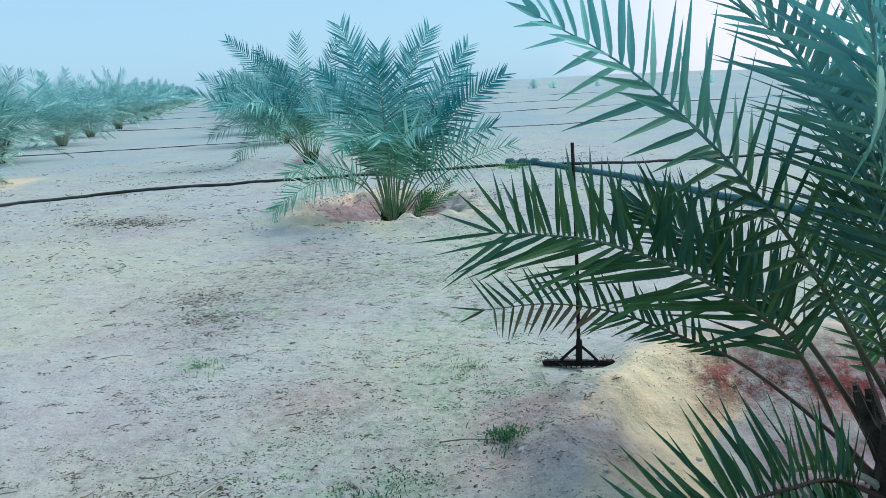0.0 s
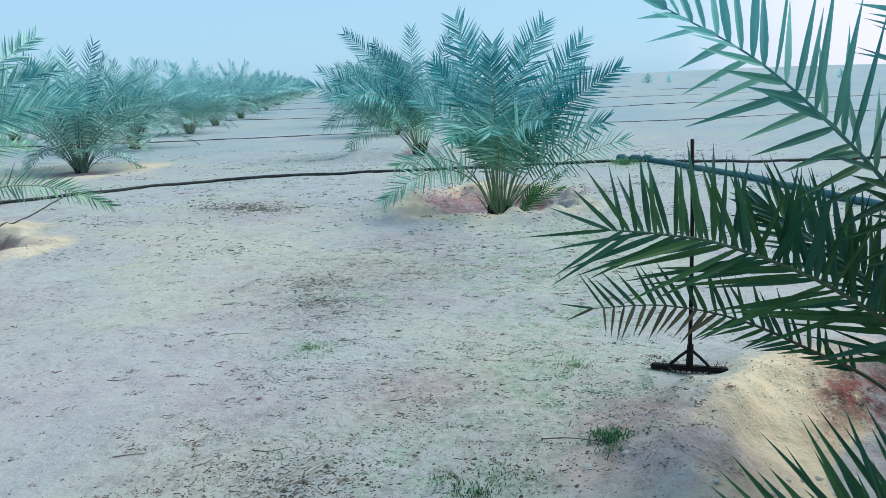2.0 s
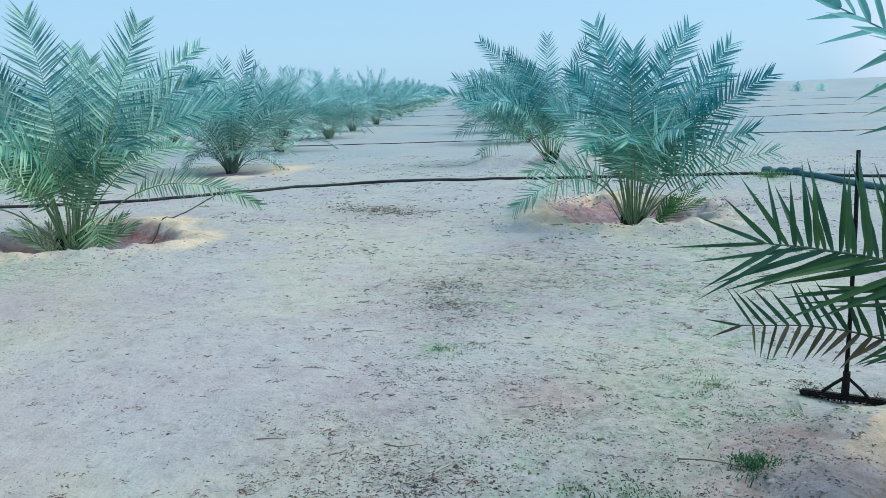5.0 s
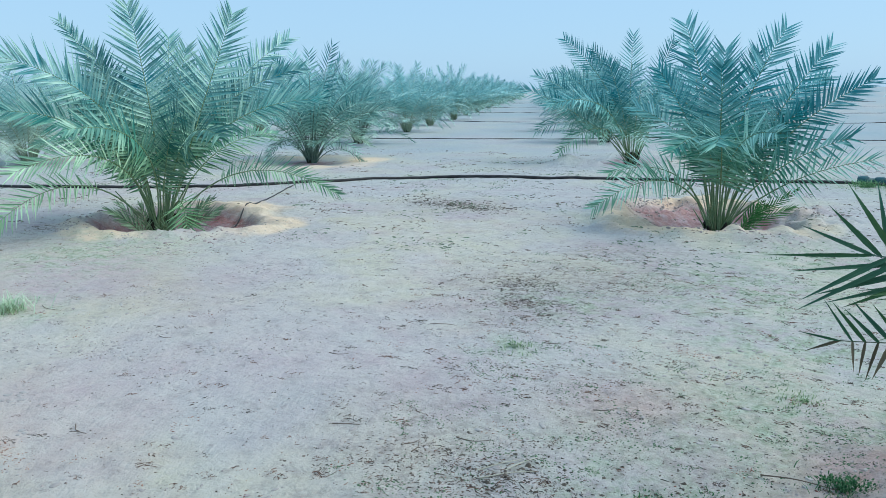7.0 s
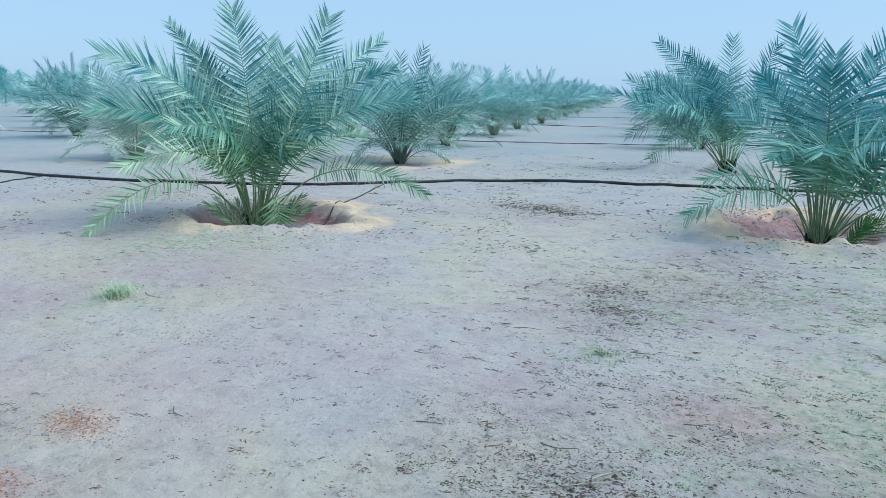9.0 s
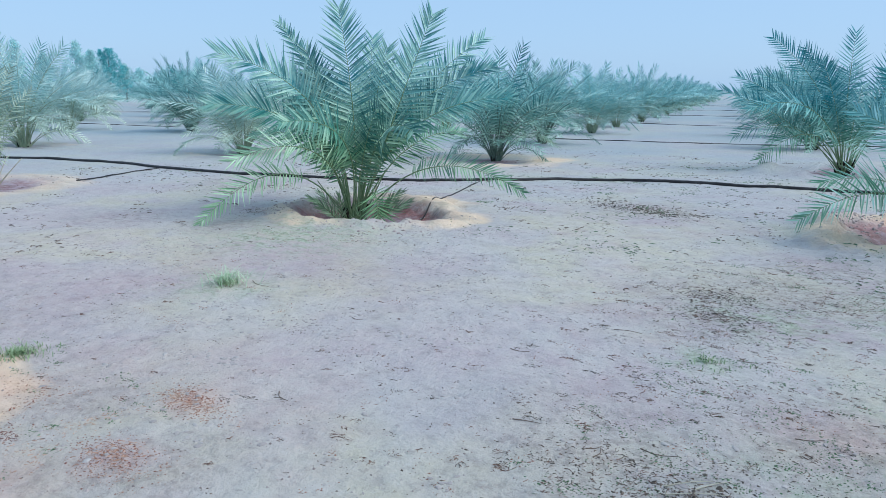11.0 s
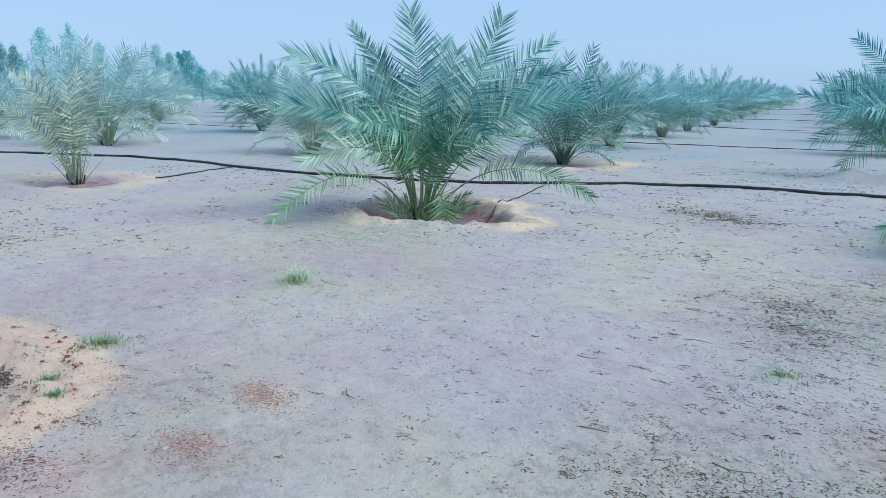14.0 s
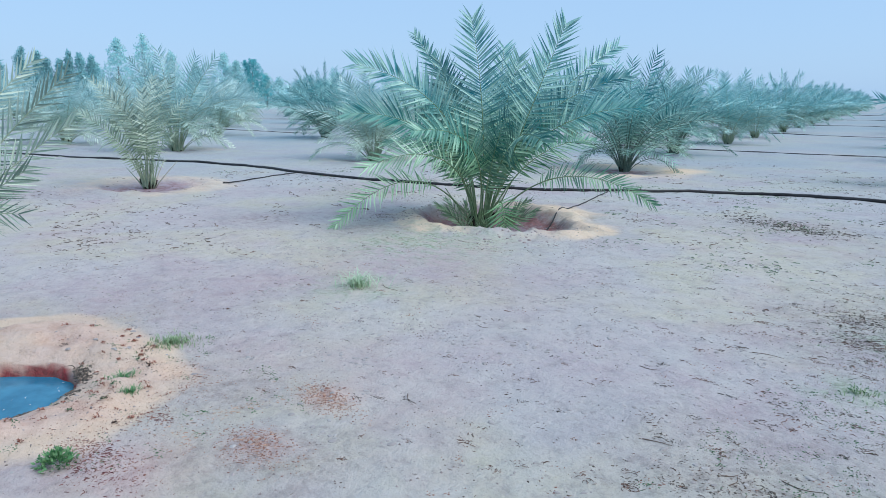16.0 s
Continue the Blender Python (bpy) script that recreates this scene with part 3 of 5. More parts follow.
def add_frond(palm, through_points, leaf_mat, stalk_mat, rng, pairs=34, leaf=0.34, width=0.021, bare=0.26, vee=0.5, twist=0.0, droop=0.12, thick=0.014, form=BLADE_FAR, singles=False, unit=None, joined=False, sweep=(68, 32), under=0.85, ranks=0.15):
    line = spline(through_points, 26)
    v, f = tube(line, [stalk_radius(i / 26, thick) for i in range(27)], 5)
    poses = leaflet_poses(line, pairs, leaf, width, bare, vee, twist, rng, droop, sweep, under, ranks)
    fv, ff = form
    base = np.array([(*q, 1) for q in fv])
    if joined:
        allv = np.concatenate([(base @ np.array(m).T)[:, :3] for m in poses])
        allf = [tuple(i + k * len(fv) for i in q) for k in range(len(poses)) for q in ff]
        v, f2 = join((v, f), (allv, allf))
        return part("frond", mesh_of("frond", v, f2, stalk_mat, leaf_mat, slots=[0] * len(f) + [1] * len(allf)), palm)
    stalk = part("frond", mesh_of("frond", v, f, stalk_mat, smooth=True), palm)
    if singles:
        for m in poses:
            leaflet = part("leaflet", unit, stalk)
            leaflet.matrix_local = m
        return stalk
    allv = np.concatenate([(base @ np.array(m).T)[:, :3] for m in poses])
    allf = [tuple(i + k * len(fv) for i in q) for k in range(len(poses)) for q in ff]
    tagged(part("leaflets", mesh_of("leaflets", allv, allf, leaf_mat), stalk), kind="stuff")
    return stalk


def feather(line, pairs, leaf, width, bare, normal, rng, droop=0.05, sweep=(74, 34), vee=0.2, loose=1.0, sweep_low=None, low=1.0, tail=0.5, thin_low=False, head=0.5):
    """Poses of the leaflets of a flat, combed frond whose blade is turned towards normal."""
    n = len(line) - 1
    steps = [0.0]
    for a, b in zip(line, line[1:]):
        steps.append(steps[-1] + (b - a).length)
    out = []
    for i in range(pairs):
        f = i / (pairs - 1)
        goal = (bare + (0.998 - bare) * f) * steps[-1]
        k = max(j for j in range(n) if steps[j] <= goal + 1e-9)
        p = line[k].lerp(line[k + 1], (goal - steps[k]) / (steps[k + 1] - steps[k]))
        t = (line[min(k + 2, n)] - line[max(k - 1, 0)]).normalized()
        side = t.cross(normal)
        if side.length < 0.15:
            side = t.cross(normal + Vector((0.3, 0.2, 0.5)))
        side.normalize()
        nor = side.cross(t)
        size = leaf * (head + (1 - head) * min(1.0, f / 0.22)) * (1 - tail * max(0.0, (f - 0.5) / 0.5) ** 1.4)
        for sign in (-1, 1):
            if thin_low and sign < 0 and i % 2:
                continue
            span = sweep_low if sweep_low and sign < 0 else sweep
            a = radians(span[0] - (span[0] - span[1]) * f ** 1.3) + rng.gauss(0, 0.06) * loose
            if sweep_low:
                a *= 1 - 0.75 * max(0.0, (f - 0.965) / 0.035)
            v = vee + rng.gauss(0, 0.14) * loose
            d = t * math.cos(a) + (side * (sign * math.cos(v)) + nor * math.sin(v)) * math.sin(a)
            d = (d + Vector((0, 0, -droop * rng.uniform(0.4, 1.5)))).normalized()
            face = nor + t * rng.gauss(0.1, 0.25) + side * (sign * rng.gauss(-0.15, 0.3))
            face = (face - d * face.dot(d)).normalized()
            ex = d.cross(face).normalized()
            length = size * rng.uniform(0.88, 1.1) * (low if sign < 0 else 1.0)
            w = width * rng.uniform(0.8, 1.15) * (1 - (0.4 * max(0.0, (f - 0.75) / 0.25) if sweep_low else 0.0))
            m = Matrix.Identity(4)
            q = p + (d * -0.004)
            for r in range(3):
                m[r][0], m[r][1], m[r][2], m[r][3] = ex[r] * w, d[r] * length, face[r] * w, q[r]
            out.append(m)
    return out


def bow(start, mid, tip, count=22):
    """A smooth stalk from start through mid to tip."""
    a, m, c = Vector(start), Vector(mid), Vector(tip)
    u = (m - a).length / ((m - a).length + (c - m).length)
    b = (m - a * (1 - u) ** 2 - c * u * u) / (2 * u * (1 - u))
    return [a * (1 - k / count) ** 2 + b * 2 * (k / count) * (1 - k / count) + c * (k / count) ** 2 for k in range(count + 1)]


def combed_frond(palm, line, leaf, width, normal, leaf_mat, stalk_mat, rng, gap=0.042, bare=0.3, thick=0.014, form=BLADE_FAR, unit=None, dry=None, **more):
    """A frond with leaflets a gap apart; with unit, each leaflet is a part of its own, and the low outer ones may be dry."""
    length = sum((b - a).length for a, b in zip(line, line[1:]))
    pairs = max(8, int(length * (1 - bare) / gap))
    n = len(line) - 1
    v, f = tube(line, [stalk_radius(i / n, thick) for i in range(n + 1)], 5)
    poses = feather(line, pairs, leaf, width, bare, normal, rng, **more)
    if unit:
        stalk = part("frond", mesh_of("frond", v, f, stalk_mat, smooth=True), palm)
        for k, m in enumerate(poses):
            old = dry and k % 2 == 0 and k > 0.5 * len(poses)
            part("leaflet", dry if old else unit, stalk, "drying brown leaflet" if old else "").matrix_local = m
        return stalk
    fv, ff = form
    base = np.array([(*q, 1) for q in fv])
    allv = np.concatenate([(base @ np.array(m).T)[:, :3] for m in poses])
    allf = [tuple(i + k * len(fv) for i in q) for k in range(len(poses)) for q in ff]
    v, f2 = join((v, f), (allv, allf))
    return part("frond", mesh_of("frond", v, f2, stalk_mat, leaf_mat, slots=[0] * len(f) + [1] * len(allf)), palm)


def add_crown(palm, rng, height=0.28, radius=0.10, boots=14, long=1.0):
    """The short fibrous trunk and its old leaf bases."""
    v, f = tube([(0, 0, -0.25), (0, 0, 0.0), (0.01, 0, height * 0.55), (0, 0.01, height)], [radius * 1.15, radius, radius * 0.85, radius * 0.35], 9)
    part("trunk", mesh_of("trunk", v, f, TRUNK, smooth=True), palm)
    for i in range(boots):
        a = i * 2.4 + rng.uniform(-0.2, 0.2)
        z = -0.05 + height * 0.75 * i / boots
        d = Vector((math.cos(a), math.sin(a), 0))
        p = d * radius * 0.75 + Vector((0, 0, z))
        q = p + (d * rng.uniform(0.05, 0.11) + Vector((0, 0, rng.uniform(0.10, 0.2)))) * long
        v, f = tube([p, p.lerp(q, 0.5) + d * 0.02, q], [0.03 * long ** 0.5, 0.024 * long ** 0.5, 0.012], 5)
        part("leaf_base", mesh_of("leaf_base", v, f, TRUNK), palm)


EYE_XY = Vector((0.1, 0.06))


def palm_empty(x, y, label, sink=0.0, group="date palms in rows"):
    ob = new("date_palm")
    ob.empty_display_size = 0.3
    turn = math.degrees(math.atan2(-(x - EYE_XY.x), y - EYE_XY.y))
    ob.matrix_basis = pose(x, y, ground_height(x, y) - sink, 0, 0, turn)
    return tagged(ob, label, "palm tree", group)


def shaped_palm(x, y, label, fronds, leaf_mat, stalk_mat, seed, width=0.025, gap=0.036, suckers=(), singles=0, stubs=0, fill=0, young=None, sweep=(74, 34), crown=(0.28, 0.10, 14)):
    """A young palm; each frond: its tip and a point on its stalk (across, away, up), leaflet length, share by which its blade is turned to the path."""
    rng = random.Random(seed)
    palm = palm_empty(x, y, label)
    add_crown(palm, rng, *crown)
    unit = mesh_of("leaflet", *BLADE, leaf_mat)
    for n, (tx, ty, tz, mx, my, mz, leaf, turned) in enumerate(fronds):
        if tz > 1.9:
            tz, mz = tz - 0.15, mz - 0.06
        a = math.atan2(my, mx) + rng.uniform(-0.4, 0.4)
        start = (0.08 * math.cos(a), 0.08 * math.sin(a), rng.uniform(0.0, 0.14))
        normal = Vector((rng.uniform(-0.15, 0.15), -turned, 1 - turned)).normalized()
        low = tz < 1.3
        combed_frond(palm, bow(start, (mx, my, mz), (tx, ty, tz)), leaf, width * (0.68 if tz < 1.0 else 1.0), normal, leaf_mat, stalk_mat, rng, gap * rng.uniform(0.9, 1.15), rng.uniform(0.3, 0.4) if tz > 0.6 else 0.42,
                     0.013, BLADE, unit if n < singles else None, droop=0.16 if low else 0.05, loose=1.3 if low else 1.0, sweep=sweep)
    for k in range(fill):
        a = k * 2.4 + rng.uniform(-0.4, 0.4)
        r, z = rng.uniform(0.5, 1.1), rng.uniform(1.3, 2.0)
        d = Vector((math.cos(a), math.sin(a), 0))
        combed_frond(palm, bow(d * 0.06, d * r * 0.45 + Vector((0, 0, z * 0.62)), d * r + Vector((0, 0, z)), 16), 0.38, width, Vector((0, -0.55, 0.6)), leaf_mat, stalk_mat, rng, gap * 1.2, 0.36, 0.012)
    for k in range(stubs):
        a = k * 2.4 + rng.uniform(-0.4, 0.4)
        d = Vector((math.cos(a), math.sin(a), 0))
        tip = d * rng.uniform(0.25, 0.5) + Vector((0, 0, rng.uniform(0.3, 0.75)))
        v, f = tube(bow(d * 0.08, tip * 0.5 + d * 0.03, tip, 6), [0.013 - 0.0012 * i for i in range(7)], 5)
        part("cut_stalk", mesh_of("cut_stalk", v, f, DRY_STALK if k % 3 == 0 else stalk_mat, smooth=True), palm)
    for u, d, z in suckers:
        for k in range(6):
            tip = Vector((u + rng.uniform(-0.2, 0.2), -d + rng.uniform(-0.2, 0.2), z * rng.uniform(0.6, 1.15)))
            foot = Vector((u * 0.4, -d * 0.4, 0))
            combed_frond(palm, bow(foot, foot.lerp(tip, 0.55) + Vector((0, 0, 0.05)), tip, 10), 0.2, 0.015, Vector((0, -0.8, 0.3)), young or leaf_mat, RACHIS_TEAL, rng, 0.042, 0.25, 0.007, sweep=(34, 12))
    return palm


shaped_palm(-6.62, 6.2, "young date palm with spreading grey-green fronds in a sandy basin", [
    (-0.15, 0.10, 2.81, -0.01, -0.10, 1.66, 0.48, 0.80),
    (0.96, -0.20, 2.72, 0.55, -0.35, 1.60, 0.46, 0.70),
    (-1.53, -0.30, 2.25, -0.74, -0.20, 1.82, 0.48, 0.55),
    (-0.90, 0.60, 2.67, -0.42, 0.30, 1.77, 0.28, 0.30),
    (1.67, 0.30, 2.50, 1.00, 0.10, 1.88, 0.38, 0.50),
    (1.71, -0.10, 2.12, 0.95, -0.10, 1.71, 0.40, 0.50),
    (1.85, -0.60, 1.62, 0.95, -0.40, 1.41, 0.42, 0.45),
    (1.90, -1.10, 0.56, 1.10, -0.70, 0.83, 0.26, 0.50),
    (-1.70, -1.00, 0.25, -0.82, -0.60, 0.74, 0.28, 0.50),
    (-1.61, -0.50, 1.52, -0.84, -0.30, 1.39, 0.46, 0.50)] + [
    (-0.75, -1.35, 1.36, -0.19, -0.70, 1.21, 0.40, 0.60),
    (-1.35, -0.80, 0.91, -0.56, -0.50, 1.02, 0.40, 0.50),
    (0.63, -1.40, 1.26, 0.42, -0.80, 1.29, 0.40, 0.60),
    (0.26, -0.95, -0.02, 0.23, -0.58, 0.50, 0.30, 0.90),
    (-0.93, 0.90, 2.07, -0.46, 0.50, 1.55, 0.42, 0.60),
    (0.88, 0.80, 2.37, 0.50, 0.50, 1.64, 0.42, 0.70),
    (0.28, 0.80, 2.51, 0.20, 0.40, 1.56, 0.42, 0.80),
    (1.55, 0.90, 1.15, 0.89, 0.50, 1.05, 0.36, 0.40),
    (-1.33, 0.90, 1.09, -0.54, 0.50, 1.04, 0.36, 0.40),
    (0.45, 0.30, 2.35, 0.25, 0.20, 1.45, 0.42, 0.75),
    (-0.55, 0.10, 2.30, -0.30, 0.05, 1.45, 0.42, 0.70)],
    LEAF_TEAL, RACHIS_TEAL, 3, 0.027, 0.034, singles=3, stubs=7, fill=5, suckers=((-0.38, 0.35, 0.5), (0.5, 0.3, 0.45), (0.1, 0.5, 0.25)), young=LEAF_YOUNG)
shaped_palm(-0.62, 8.95, "young date palm with upright blue-green fronds in an eroded basin", [
    (-0.50, 0.20, 2.58, -0.24, 0.00, 1.73, 0.44, 0.80),
    (-0.05, -0.30, 2.25, -0.04, -0.30, 1.59, 0.48, 0.90),
    (0.56, 0.20, 2.50, 0.31, 0.00, 1.87, 0.42, 0.80),
    (1.03, 0.30, 2.30, 0.60, 0.10, 1.57, 0.38, 0.60),
    (1.41, -0.10, 1.94, 0.70, -0.10, 1.30, 0.40, 0.50),
    (1.16, -0.80, 1.22, 0.61, -0.50, 0.90, 0.40, 0.50),
    (1.44, -0.50, 0.99, 0.79, -0.30, 0.75, 0.36, 0.50),
    (-0.06, -1.50, 1.18, -0.02, -0.80, 1.19, 0.42, 0.80),
    (-0.48, -1.20, 1.08, -0.23, -0.60, 1.19, 0.38, 0.60)] + [
    (-1.27, -1.10, 0.44, -0.62, -0.70, 0.73, 0.32, 0.60),
    (-1.15, -0.80, 0.80, -0.54, -0.40, 0.79, 0.34, 0.50),
    (-0.80, 0.60, 2.03, -0.39, 0.30, 1.53, 0.38, 0.60),
    (-0.39, 0.70, 2.37, -0.33, 0.40, 1.66, 0.40, 0.70),
    (0.32, 0.70, 2.27, 0.17, 0.40, 1.65, 0.40, 0.70),
    (1.09, 0.80, 1.83, 0.49, 0.40, 1.36, 0.38, 0.50),
    (0.48, -1.10, 1.28, 0.22, -0.60, 1.18, 0.40, 0.70),
    (-1.01, 0.40, 1.48, -0.44, 0.20, 1.12, 0.40, 0.50)],
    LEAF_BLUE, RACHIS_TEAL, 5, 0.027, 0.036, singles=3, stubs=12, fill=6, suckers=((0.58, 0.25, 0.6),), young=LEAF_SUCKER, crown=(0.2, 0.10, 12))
shaped_palm(-2.95, 15.6, "bushy date palm with arching blue-green fronds", [
    (-1.49, 0.00, 2.76, -0.59, 0.00, 1.66, 0.44, 0.60),
    (-0.09, -0.20, 2.79, -0.10, -0.20, 1.76, 0.44, 0.80),
    (0.72, 0.20, 2.68, 0.38, 0.00, 1.63, 0.42, 0.70),
    (-2.07, 0.00, 2.04, -1.09, 0.00, 1.38, 0.44, 0.50),
    (-2.26, -0.60, 1.60, -1.20, -0.40, 1.10, 0.46, 0.50),
    (-1.93, -0.90, 0.75, -1.08, -0.50, 0.93, 0.44, 0.50),
    (-1.40, -1.20, 0.35, -0.72, -0.80, 0.81, 0.42, 0.60),
    (-0.45, -1.60, 0.84, -0.25, -0.90, 0.86, 0.44, 0.70),
    (-0.97, 0.80, 2.41, -0.47, 0.40, 1.90, 0.44, 0.60)] + [
    (0.71, -0.60, 1.50, 0.23, -0.30, 1.05, 0.42, 0.60),
    (-1.66, -1.40, 1.26, -0.80, -0.80, 1.33, 0.44, 0.50),
    (0.20, -1.40, 0.53, 0.10, -0.80, 0.78, 0.44, 0.60),
    (-1.30, -0.90, 1.57, -0.59, -0.50, 1.20, 0.44, 0.60),
    (-0.54, -0.40, 2.23, -0.29, -0.30, 1.42, 0.44, 0.70),
    (-0.90, 0.30, 2.55, -0.35, 0.20, 1.60, 0.44, 0.70),
    (-1.75, 0.50, 2.10, -0.80, 0.30, 1.50, 0.44, 0.50),
    (1.30, 0.30, 1.80, 0.60, 0.20, 1.30, 0.42, 0.50)],
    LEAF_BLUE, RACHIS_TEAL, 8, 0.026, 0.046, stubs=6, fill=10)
shaped_palm(-12.6, 4.02, "slender dusty date palm in a shallow basin", [
    (0.18, -0.10, 2.00, 0.04, -0.10, 1.25, 0.23, 0.80),
    (-0.34, -0.10, 1.95, -0.21, -0.10, 1.25, 0.23, 0.70),
    (-0.75, 0.00, 1.81, -0.34, 0.00, 1.07, 0.23, 0.60),
    (-0.96, -0.40, 1.30, -0.48, -0.20, 0.86, 0.28, 0.50),
    (0.47, 0.20, 1.84, 0.19, 0.00, 1.11, 0.23, 0.70),
    (0.71, 0.40, 1.48, 0.22, 0.20, 0.87, 0.30, 0.60),
    (-0.48, -0.60, 1.55, -0.15, -0.40, 0.99, 0.30, 0.60),
    (-0.01, -0.50, 1.64, 0.01, -0.40, 0.99, 0.30, 0.80),
    (0.45, -0.60, 0.91, 0.10, -0.30, 0.58, 0.22, 0.60),
    (-0.57, -0.50, 1.00, -0.26, -0.30, 0.63, 0.24, 0.60)] + [
    (0.26, -0.40, 0.49, 0.04, -0.20, 0.30, 0.18, 0.60),
    (-0.30, -0.40, 0.55, -0.13, -0.20, 0.31, 0.18, 0.60),
    (0.11, -0.40, 0.72, -0.04, -0.20, 0.39, 0.18, 0.60),
    (-0.60, 0.50, 1.75, -0.25, 0.30, 1.05, 0.32, 0.60),
    (0.30, 0.50, 1.80, 0.10, 0.30, 1.10, 0.32, 0.70)],
    LEAF_GREY, RACHIS_PALE, 11, 0.021, 0.046, stubs=6, fill=0, crown=(0.10, 0.06, 5))


# the near palm beside the path, its fronds set by points from the crown
def near_palm():
    rng = random.Random(21)
    palm = new("date_palm")
    palm.matrix_basis = pose(1.95, 2.62, 0)
    tagged(palm, "large date palm with deep green glossy fronds in a wet basin", "palm tree", "date palms in rows")
    add_crown(palm, rng, 0.22, 0.15, 26, 1.35)
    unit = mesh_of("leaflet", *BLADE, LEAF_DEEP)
    specs = [
        # points from the crown outwards; leaflet length, lift, twist, pairs, bare share, sweep, share of sweep below, single leaflets
        ([(0, 0.1, 0.1), (-0.09, 0.13, 0.27), (-0.45, 0.04, 0.79), (-0.71, 0.01, 1.12), (-0.95, -0.05, 1.355), (-1.18, -0.07, 1.55), (-1.46, -0.11, 1.71)], 0.33, 0.25, 1.0, 38, 0.32, (68, 12), 0.82, True),
        ([(0, 0, 0.1), (-0.18, -0.21, 0.61), (-0.50, -0.49, 1.23), (-0.73, -0.72, 1.58), (-0.84, -0.83, 1.79), (-0.94, -0.89, 1.98)], 0.42, 0.15, 1.1, 34, 0.42, (70, 20), 0.85, False),
        ([(0, 0, 0.1), (-0.09, -0.04, 0.46), (-0.28, -0.14, 0.91), (-0.47, -0.17, 1.28), (-0.67, -0.16, 1.57), (-0.81, -0.13, 1.69)], 0.36, 0.3, -0.3, 38, 0.44, (70, 20), 0.85, False),
        ([(-0.05, 0, -0.14), (-0.11, -0.02, -0.12), (-0.40, -0.14, 0.05), (-0.63, -0.28, 0.11), (-0.88, -0.43, 0.15), (-1.09, -0.54, 0.15), (-1.32, -0.65, 0.13)], 0.31, 0.5, 0.9, 62, 0.2, (66, 24), 0.78, True),
        ([(0.1, 0.3, -0.15), (0.18, 0.56, -0.05), (0.09, 0.77, 0.36), (0.07, 0.91, 0.54), (0.05, 1.05, 0.68)], 0.20, 0.4, 0.0, 24, 0.42, (60, 20), 0.8, False),
        ([(0, 0, 0.1), (-0.08, -0.17, 0.34), (-0.29, -0.34, 0.74), (-0.48, -0.48, 1.03), (-0.56, -0.53, 1.26), (-0.59, -0.54, 1.46), (-0.58, -0.49, 1.65)], 0.54, 0.15, 0.5, 46, 0.38, (92, 30), 0.85, False),
        ([(0, 0.05, 0), (0.04, 0.19, 0.07), (0.02, 0.36, 0.39), (-0.01, 0.52, 0.65), (0.0, 0.68, 0.87), (0.01, 0.72, 1.07)], 0.28, 0.3, 0.0, 26, 0.35, (60, 20), 0.8, False),
        ([(0.05, 0.2, 0.1), (0.07, 0.35, 0.71), (-0.07, 0.40, 1.11), (-0.20, 0.45, 1.33), (-0.28, 0.50, 1.47)], 0.27, 0.3, 0.6, 26, 0.56, (70, 24), 0.8, False),
        ([(-0.05, 0.2, 0.0), (-0.35, 0.26, 0.45), (-0.62, 0.28, 0.72), (-0.85, 0.28, 0.90), (-1.05, 0.28, 1.02)], 0.29, 0.3, 0.9, 32, 0.45, (60, 30), 0.5, False),
        ([(0, 0, 0.1), (0.25, -0.3, 0.6), (0.6, -0.7, 0.9), (0.9, -1.1, 0.8)], 0.32, 0.3, 0.4, 30, 0.28, (66, 20), 0.8, False),
        ([(0.05, 0, 0.1), (0.4, -0.1, 0.5), (0.85, -0.2, 0.6), (1.2, -0.3, 0.45)], 0.30, 0.3, 0.3, 26, 0.3, (66, 20), 0.8, False),
        ([(0, 0, 0.1), (0.1, 0.3, 0.9), (0.2, 0.7, 1.5), (0.3, 1.0, 1.8)], 0.38, 0.3, 0.0, 34, 0.26, (66, 20), 0.8, False),
    ]
    to_path = Vector((-0.27, -0.9, 0.3)).normalized()
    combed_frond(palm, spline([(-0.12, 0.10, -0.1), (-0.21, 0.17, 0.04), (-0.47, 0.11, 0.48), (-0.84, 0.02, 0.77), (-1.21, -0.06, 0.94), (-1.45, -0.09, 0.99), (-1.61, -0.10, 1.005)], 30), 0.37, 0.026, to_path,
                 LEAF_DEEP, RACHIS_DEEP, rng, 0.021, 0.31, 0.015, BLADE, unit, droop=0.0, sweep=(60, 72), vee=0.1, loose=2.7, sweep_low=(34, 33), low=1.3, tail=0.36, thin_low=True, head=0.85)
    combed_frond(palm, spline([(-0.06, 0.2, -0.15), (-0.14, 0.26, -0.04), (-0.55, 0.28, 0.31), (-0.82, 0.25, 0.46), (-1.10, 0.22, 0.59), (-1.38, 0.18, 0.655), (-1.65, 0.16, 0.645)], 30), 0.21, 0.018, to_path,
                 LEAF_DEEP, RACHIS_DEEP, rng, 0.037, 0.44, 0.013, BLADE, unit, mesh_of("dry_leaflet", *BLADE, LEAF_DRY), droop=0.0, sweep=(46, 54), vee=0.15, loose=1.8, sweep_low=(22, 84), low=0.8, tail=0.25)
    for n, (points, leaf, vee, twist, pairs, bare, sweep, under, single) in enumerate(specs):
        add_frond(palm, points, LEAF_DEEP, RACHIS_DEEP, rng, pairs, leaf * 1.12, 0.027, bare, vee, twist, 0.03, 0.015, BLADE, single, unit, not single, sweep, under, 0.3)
    v, f = tube(spline([(-0.58, -0.18, 0.12), (-0.47, -0.11, 0.09), (-0.33, -0.06, 0.04), (-0.19, 0.0, -0.04), (-0.08, 0.03, -0.14)], 14), [0.009 + 0.0007 * i for i in range(15)], 6)
